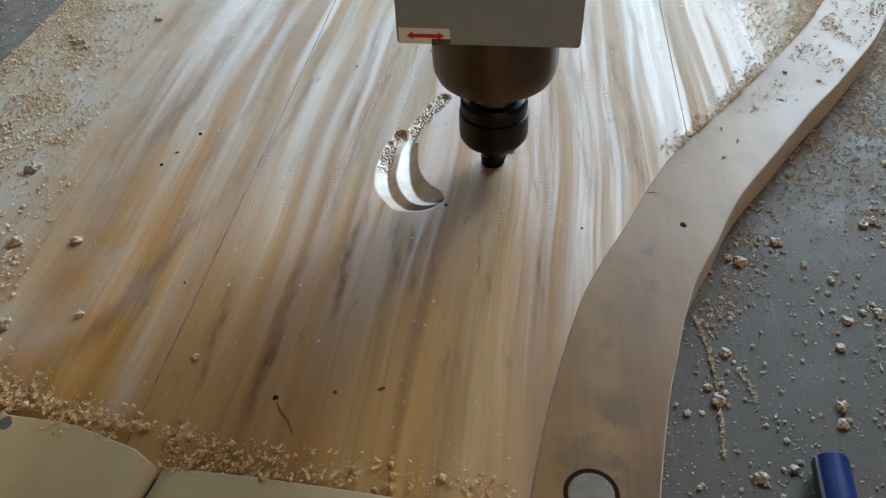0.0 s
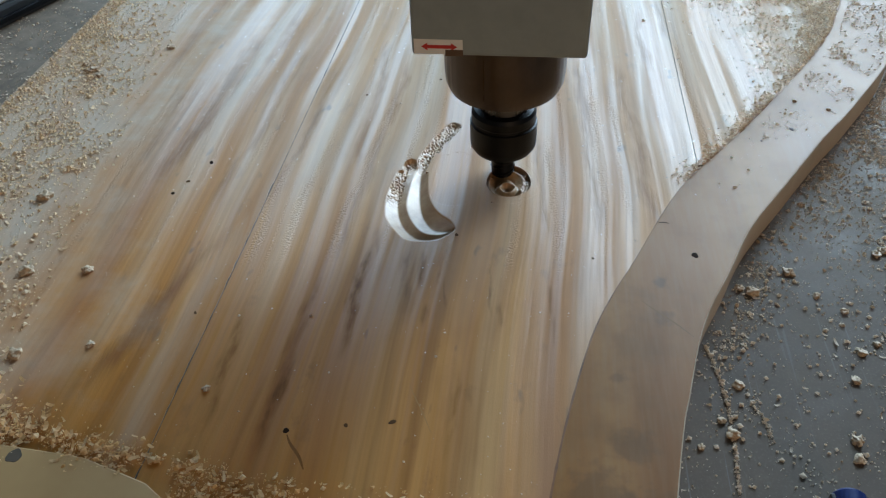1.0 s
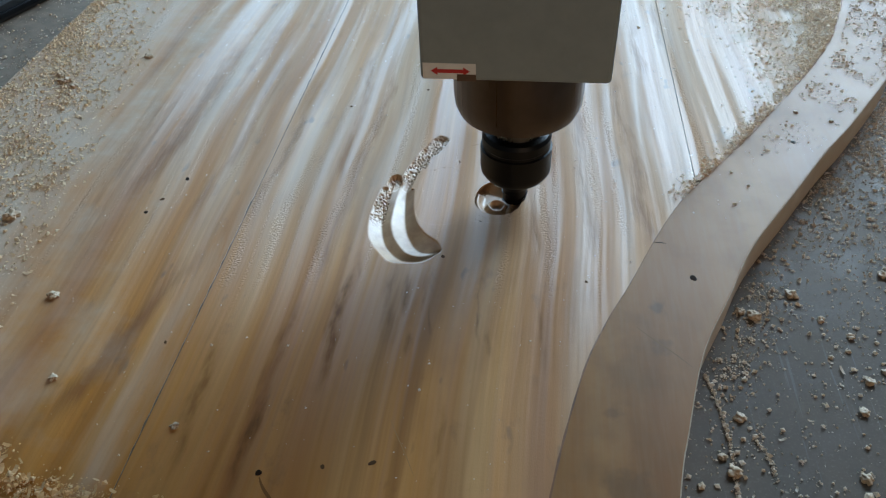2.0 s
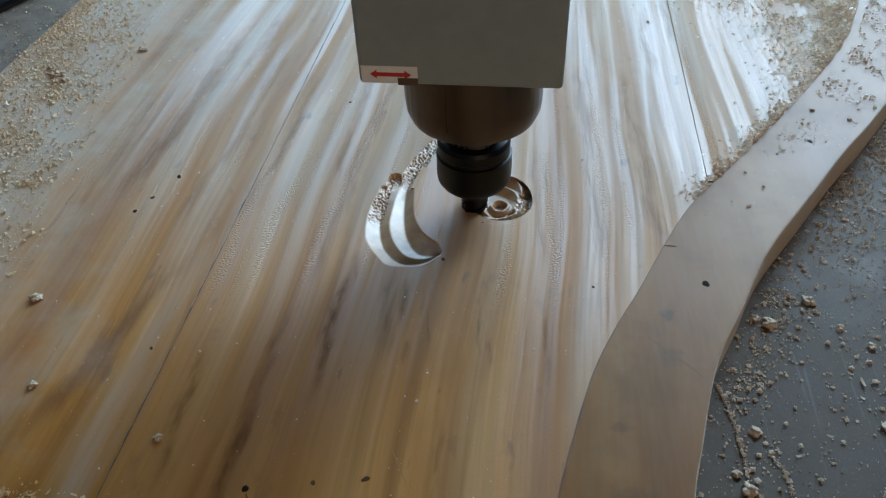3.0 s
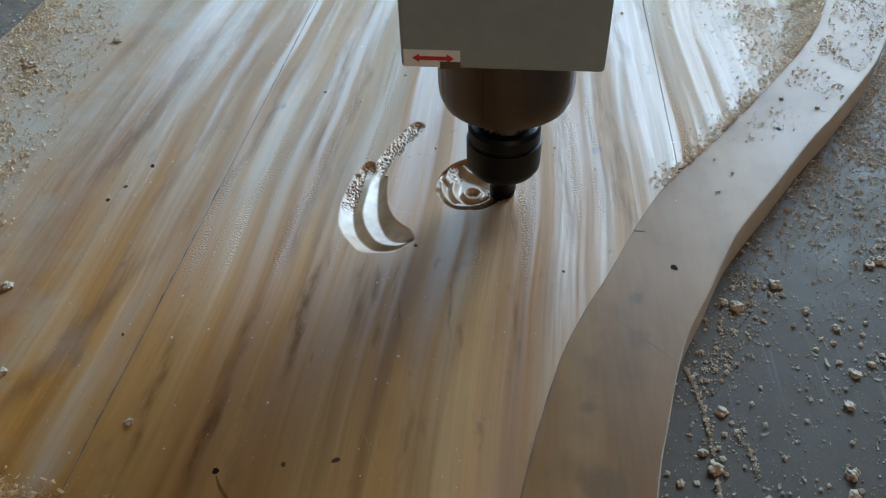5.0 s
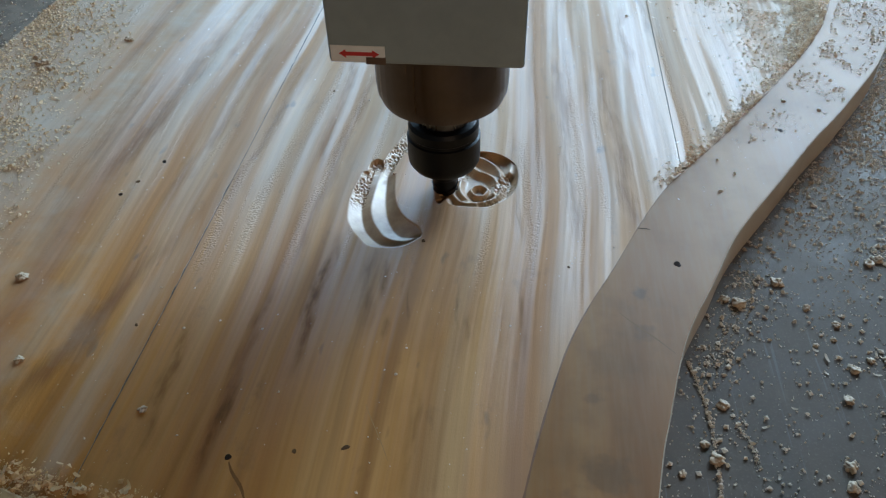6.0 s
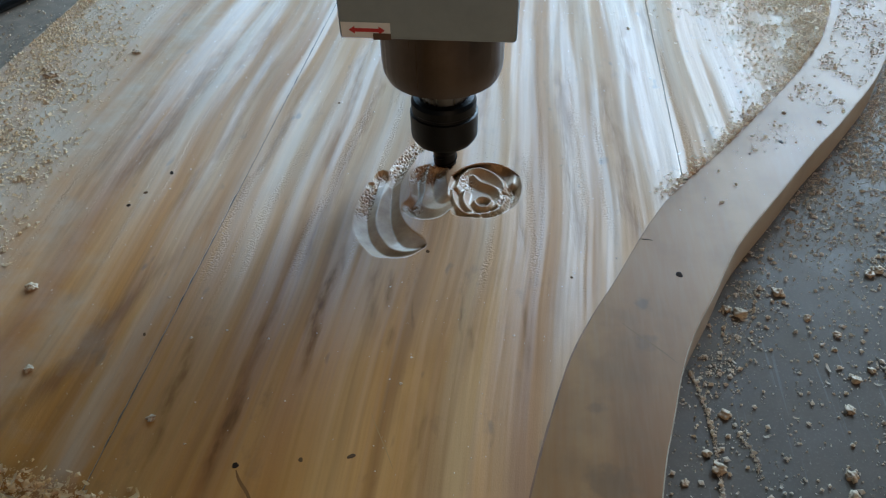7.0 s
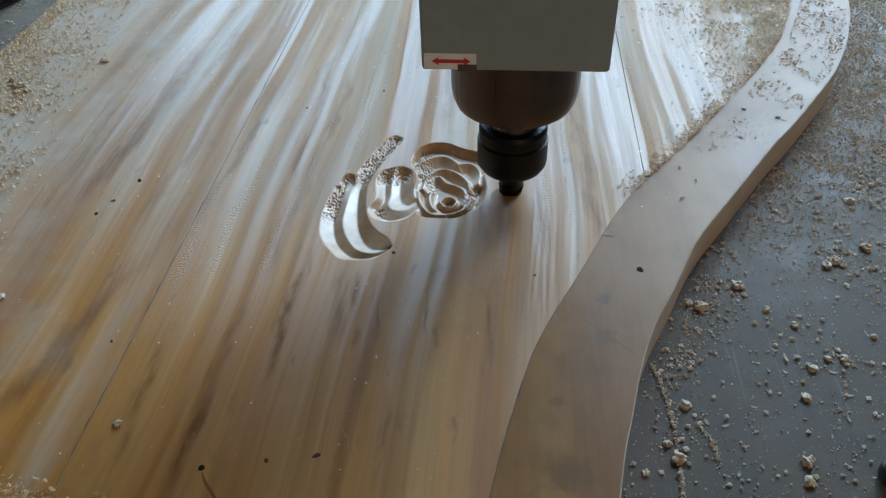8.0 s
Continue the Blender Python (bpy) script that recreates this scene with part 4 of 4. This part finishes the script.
def all_shavings():
    rng = np.random.default_rng(5)

    def lay(name, p, z, small, large, pile, mat, label, seed, curled=0.4, power=6):
        s = small + (large - small) * rng.random(len(p)) ** power
        return flakes(name, np.c_[p, np.full(len(p), z) if np.isscalar(z) else z], s, pile * rng.random(len(p)) ** 2, mat, label, seed, curled)

    # along the panel's outer side
    def left_side(x, y):
        edge = ((-24.5 - 0.16 * (y + 5) - x) / 9).clip(0, 1)
        return edge * ((clumps(x, y, 0.28, 1) - 0.28) * 2.2).clip(0.25, 1)
    p = scatter(38000, LEFT + 0.2, -19, -18, 56, left_side, 11)
    lay("shavings_on_panel_side", p, 0, 0.05, 0.42, 0.05, TANFLAKE, "pale curled pine shavings strewn along the panel side", 21, 0.55)
    def heap(x, y):
        return np.exp(-((y + 17.9 + 0.12 * np.maximum(0, x + 17) - 0.1 * np.maximum(0, -16 - x)) / (0.6 + 0.1 * np.maximum(0, -14 - x))) ** 2) * ((clumps(x, y, 0.5, 2) - 0.2) * 2.5).clip(0, 1)
    p = scatter(4200, -34, -9, -19.5, -7, heap, 12)
    lay("shavings_by_corner_block", p, 0, 0.07, 0.5, 0.3, SHAVE, "heap of golden shavings against the corner block", 22, 0.6)
    p = scatter(1000, -11.5, 6, -20.5, -18.4, lambda x, y: (0.25 + np.exp(-((y + 19.9) / 0.7) ** 2)) * (0.35 + 0.65 * (x < -5)), 13)
    lay("shavings_by_lower_rail", p, 0, 0.06, 0.4, 0.15, SHAVE, "thin line of shavings along the lower rail", 23, 0.6)
    # wedge between panel and curved rail
    def wedge(x, y):
        d = joint_x(y) - x
        return ((y - 7) / 2).clip(0, 1) * (d > 0.1) * np.exp(-d / (0.42 + 0.012 * (y - 7).clip(0, 60) + 0.006 * (y - 16).clip(0, 30) ** 2)) * ((clumps(x, y, 0.45, 5) - 0.15) * 2).clip(0, 1)
    p = scatter(26000, 12, 38, 7.4, 50, wedge, 14)
    lay("shavings_along_rail", p, 0, 0.05, 0.4, 0.3, PALE, "pale golden shavings swept up against the curved rail", 24, 0.55)
    # dusting over the panel
    p = scatter(2200, -30, 24, -19, 55, lambda x, y: 0.25 + 0.9 * ((y - 12) / 40).clip(0, 1) * (x < joint_x(y) - 0.3), 15)
    p = p[(p[:, 0] < joint_x(p[:, 1]) - 0.3) & ~((p[:, 0] > -6) & (p[:, 0] < 8) & (p[:, 1] > -2) & (p[:, 1] < 16))]
    lay("dust_on_panel", p, 0, 0.05, 0.2, 0.0, DUST, "fine sawdust specks on the lacquered panel", 25, 0.0)
    # on the rail's far end
    def on_rail(x, y):
        o = np.interp(y, outer_line[:, 1], outer_line[:, 0])
        j = joint_x(y)
        u = (x - j) / (o - j)
        return (u > 0.12) * (u < 0.93) * ((y - 11) / 14).clip(0.02, 1) * ((clumps(x, y, 0.5, 7) - 0.42) * 4).clip(0, 1)
    p = scatter(2600, 14, 46, 5, 56, on_rail, 16)
    lay("shavings_on_rail", p, RAIL_Z, 0.06, 0.4, 0.08, PALE, "pale shavings scattered on the rail's far end", 26, 0.25)
    # on the machine bed, both sides
    def on_bed(x, y):
        o = np.interp(y, outer_line[:, 1], outer_line[:, 0])
        d = x - o
        near = np.exp(-((d - 1.6) / 1.3) ** 2) * np.interp(y, (-12, -7, 2, 8), (0.0, 0.25, 0.5, 0.2))
        return (d > 0.15) * (0.15 + near + 1.2 * ((y - 1) / 20).clip(0, 1)) * ((clumps(x, y, 0.6, 8) - 0.32) * 2.6).clip(0.3, 1)
    p = scatter(27000, 12.5, 62, -24, 62, on_bed, 17)
    lay("sawdust_on_bed", p, -THICK, 0.09, 0.42, 0.05, DUST, "greyish sawdust and crumbs scattered on the machine bed", 27, 0.12, 3)
    p = scatter(52000, 12.5, 62, -24, 62, on_bed, 37)
    lay("fine_sawdust_on_bed", p, -THICK, 0.045, 0.2, 0.0, DUST, "fine sawdust grains on the machine bed", 28, 0.2, 2.2)
    # a line of dust along a groove in the bed
    line = spline(GROOVE, 700)
    p = line + rng.normal(0, 0.06, line.shape)
    lay("dust_line_on_bed", p, -THICK, 0.05, 0.28, 0.1, DUST, "line of caked sawdust along a groove of the bed", 29, 0.1)
    line = spline(SMEAR, 160)
    lay("dust_curl_on_bed", line + rng.normal(0, 0.07, line.shape), -THICK, 0.05, 0.25, 0.08, DUST, "curved smear of sawdust on the bed", 30, 0.1)
    p = scatter(9000, -72, LEFT - 0.2, -10, 60, lambda x, y: 0.25 + 0.75 * (clumps(x, y, 0.3, 9) > 0.5), 18)
    lay("sawdust_beyond_panel", p, -THICK, 0.08, 0.5, 0.08, DUST, "sawdust strewn on the bed beyond the panel", 31, 0.15)


all_shavings()


def wood_crumb(x, y, z, size, seed, turn):
    """A torn, knobbly lump of pressed shavings."""
    bm = bmesh.new()
    got = bmesh.ops.create_icosphere(bm, subdivisions=4, radius=size * CM)
    at = Vector((seed * 3.1, 0, 0))
    for v in got["verts"]:
        d = v.co.normalized()
        n = 0.74 + 0.55 * noise.noise(d * 1.2 + at) + 0.28 * noise.noise(d * 2.4 + at) + 0.12 * noise.noise(d * 6 + at)
        v.co *= max(0.25, n)
        v.co.z = max(v.co.z * 0.55, -0.3 * size * CM)
    me = bpy.data.meshes.new("wood_crumb")
    bm.to_mesh(me)
    bm.free()
    me.materials.append(CRUMB)
    me.polygons.foreach_set("use_smooth", np.ones(len(me.polygons), bool))
    ob = tagged(new("wood_crumb", me), "small torn crumb of pale pine on the dusty surface", "wood crumb", "loose wood crumbs")
    ob.location, ob.rotation_euler = (x * CM, y * CM, TOP + z * CM + 0.3 * size * CM), (0, 0, turn)
    return ob


CRUMBS = (
    (22.91, 1.61, -THICK, 0.45),
    (20.14, -0.46, -THICK, 0.5),
    (19.38, -0.15, -THICK, 0.35),
    (29.78, 4.36, -THICK, 0.42),
    (32.29, 5.89, -THICK, 0.45),
    (24.23, -0.46, -THICK, 0.28),
    (25.63, -1.74, -THICK, 0.3),
    (25.77, -5.18, -THICK, 0.33),
    (27.78, -4.33, -THICK, 0.33),
    (24.82, -7.33, -THICK, 0.33),
    (23.77, -11.56, -THICK, 0.4),
    (23.56, -12.77, -THICK, 0.38),
    (18.02, -8.31, -THICK, 0.35),
    (17.14, -11.77, -THICK, 0.45),
    (16.67, -10.93, -THICK, 0.28),
    (32.78, 11.17, -THICK, 0.4),
    (25.16, -2.93, -THICK, 0.2),
    (30.11, -2.4, -THICK, 0.25),
    (24.04, -3.45, -THICK, 0.18),
    (26.8, -4.39, -THICK, 0.25),
    (18.58, -16.42, -THICK, 0.4),
    (29.12, 3.93, -THICK, 0.4),
    (15.32, -12.78, -THICK, 0.25),
    (20.39, -15.77, -THICK, 0.3),
    (26.29, 19.2, RAIL_Z, 0.22),
    (28.64, 18.02, RAIL_Z, 0.22),
    (-23.02, -5.0, 0, 0.42),
    (-19.86, -11.1, 0, 0.3),
    (-11.88, -13.56, 0, 0.25),
    (-29.65, 25.38, 0, 0.35),
    (-35.03, 20.62, 0, 0.5),
    (-36.29, 21.51, 0, 0.4),
    (-35.41, 20.32, 0, 0.5),
    (-34.02, 19.68, 0, 0.4),
    (-29.83, 2.15, 0, 0.6),
    (-26.96, -5.45, 0, 0.5),
    (-23.93, -12.21, 0, 0.5),
    (-29.35, 25.34, 0, 0.35))
for i, (x, y, z, s) in enumerate(CRUMBS):
    wood_crumb(x, y, z, s, i + 1, i * 1.3)


# ---- small things on the bed ----
def marker():
    t = thing("blue_marker", "blue plastic marker barrel lying on the dusty bed", "marker", at=(21.95 * CM, -15.5 * CM, BEDZ + 0.0085))
    t.rotation_euler = (0, 0, radians(-4))
    turn = Matrix.Rotation(radians(90), 4, "X")

    def lying(profile, n=28):
        bm = lathe_bm([(r * CM, z * CM) for r, z in profile], n)
        bmesh.ops.transform(bm, matrix=turn, verts=bm.verts)
        return bm
    part("barrel", lying([(0.75, 0), (0.85, 0.12), (0.85, 9.0), (0.6, 9.3)]), BLUE, t, "", True)
    part("end_cap", lying([(0.5, -0.12), (0.62, -0.1), (0.66, 0.02)]), BLUE, t, "", True)
    part("clip", box_bm(-0.0095, -0.0065, -0.045, -0.002, -0.002, 0.004, 0.0006), BLACKP, t, "black pocket clip")


marker()


def small_knob():
    t = thing("black_knob", "small black knob with a bright steel pin on the bed", "knob", at=(27.9 * CM, -12.3 * CM, BEDZ))
    part("knob_body", lathe_bm([(0.007, 0), (0.009, 0.002), (0.009, 0.009), (0.006, 0.012)], 24), BLACKP, t, "", True)
    part("knob_pin", lathe_bm([(0.003, 0.012), (0.003, 0.018), (0.002, 0.019)], 16), LABEL, t, "bright pin", True)


small_knob()


def tool_case():
    t = thing("tool_case", "black case with grey lid on the bed beyond the panel", "case", at=(-56.3 * CM, 38.8 * CM, BEDZ))
    t.rotation_euler = (0, 0, radians(70))
    part("case_body", box_bm(-0.09, 0.09, -0.045, 0.045, 0, 0.022, 0.004), BLACKP, t)
    part("lid", box_bm(-0.084, 0.084, -0.04, 0.04, 0.022, 0.027, 0.002), plain("grey_lid", (0.35, 0.35, 0.34), 0.4), t, "grey lid")
    part("edge_trim", box_bm(-0.088, 0.088, -0.049, -0.045, 0.006, 0.012, 0.001), BLACK, t)
    part("red_tab", box_bm(-0.105, -0.09, -0.03, 0.01, 0, 0.014, 0.002), RED, t, "red tab")


tool_case()


# ---- chips of the uncut stock ----
def stock_chips():
    """The stock that is still to be cut lies in the carving as small pieces, which the cutter throws out one after another."""
    rng = np.random.default_rng(3)
    cells = []
    step = 0.46
    for r in np.arange(0.7, 6.2, step):
        n = max(6, int(2 * math.pi * (r + step / 2) / 0.62))
        for k in range(n):
            a0, a1 = 2 * math.pi * k / n, 2 * math.pi * (k + 1) / n
            cells.append([(RC[0] + q * math.cos(a), 6.5 + q * math.sin(a) * (1.35 if math.sin(a) > 0 else 1.0))
                          for q, a in ((r, a0), (r + step, a0), (r + step, (a0 + a1) / 2), (r + step, a1), (r, a1), (r, (a0 + a1) / 2))])
    made = []
    for c in cells:
        x, y = (np.array(c[0]) + c[3] + c[1] + c[4]) / 4
        i, j = int(round((x - GX0) / (gx[1] - gx[0]))), int(round((y - GY0) / (gy[1] - gy[0])))
        if not (3 <= i < len(gx) - 3 and 3 <= j < len(gy) - 3):
            continue
        tc = cut_time(x, y)
        if tc < 0.02 or depth[max(0, i - 4) : i + 5, max(0, j - 4) : j + 5].min() > -0.04:
            continue
        top, low = -0.004, -0.13
        grow = 1.0
        vs = [((px - x) * grow, (py - y) * grow, z) for z in (top, low) for px, py in c]
        n = len(c)
        faces = [tuple(range(n)), tuple(range(2 * n - 1, n - 1, -1))] + [(k, n + k, n + (k + 1) % n, (k + 1) % n) for k in range(n)]
        me = mesh_from("wood_chip", np.array(vs) * CM, faces, (PANEL, CUT), ids=[0] + [1] * (n + 1))
        uv = me.uv_layers.new(name="UVMap")
        for loop in me.loops:
            v = me.vertices[loop.vertex_index].co
            uv.data[loop.index].uv = (v.x + x * CM, v.y + y * CM)
        ob = tagged(new("wood_chip", me), "flat pine chip the cutter breaks out of the panel", "wood chip", "chips cut from the panel")
        ob.location = (x * CM, y * CM, TOP)
        # blown clear, over to the panel's far end
        land = Vector((rng.uniform(-36, 28), rng.uniform(45, 58), rng.uniform(0.25, 0.5)))
        made.append((ob, tc, Vector((x, y, 0)), land, rng.uniform(-50, 50, 3)))
    return made


CHIPS = stock_chips()


def motions():
    walk(SPINDLE, [(t, pose(x * CM, y * CM, TOP + z * CM)) for t, x, y, z in CUTTER])
    for ob, tc, a, b, turn in CHIPS:
        tc = max(0.06, tc)
        m = a.lerp(b, 0.45)
        rows = [(0, pose(a.x * CM, a.y * CM, TOP)), (tc - 0.04, pose(a.x * CM, a.y * CM, TOP)),
                (tc + 0.0, pose(m.x * CM, m.y * CM, TOP + 2.5 * CM, *(turn * 0.5))),
                (tc + 0.04, pose(b.x * CM, b.y * CM, TOP + b.z * CM, turn[0] * 0.4, turn[1] * 0.4, turn[2])),
                (8, pose(b.x * CM, b.y * CM, TOP + b.z * CM, turn[0] * 0.4, turn[1] * 0.4, turn[2]))]
        walk(ob, [r for r in rows if r[0] <= 8.0])


motions()
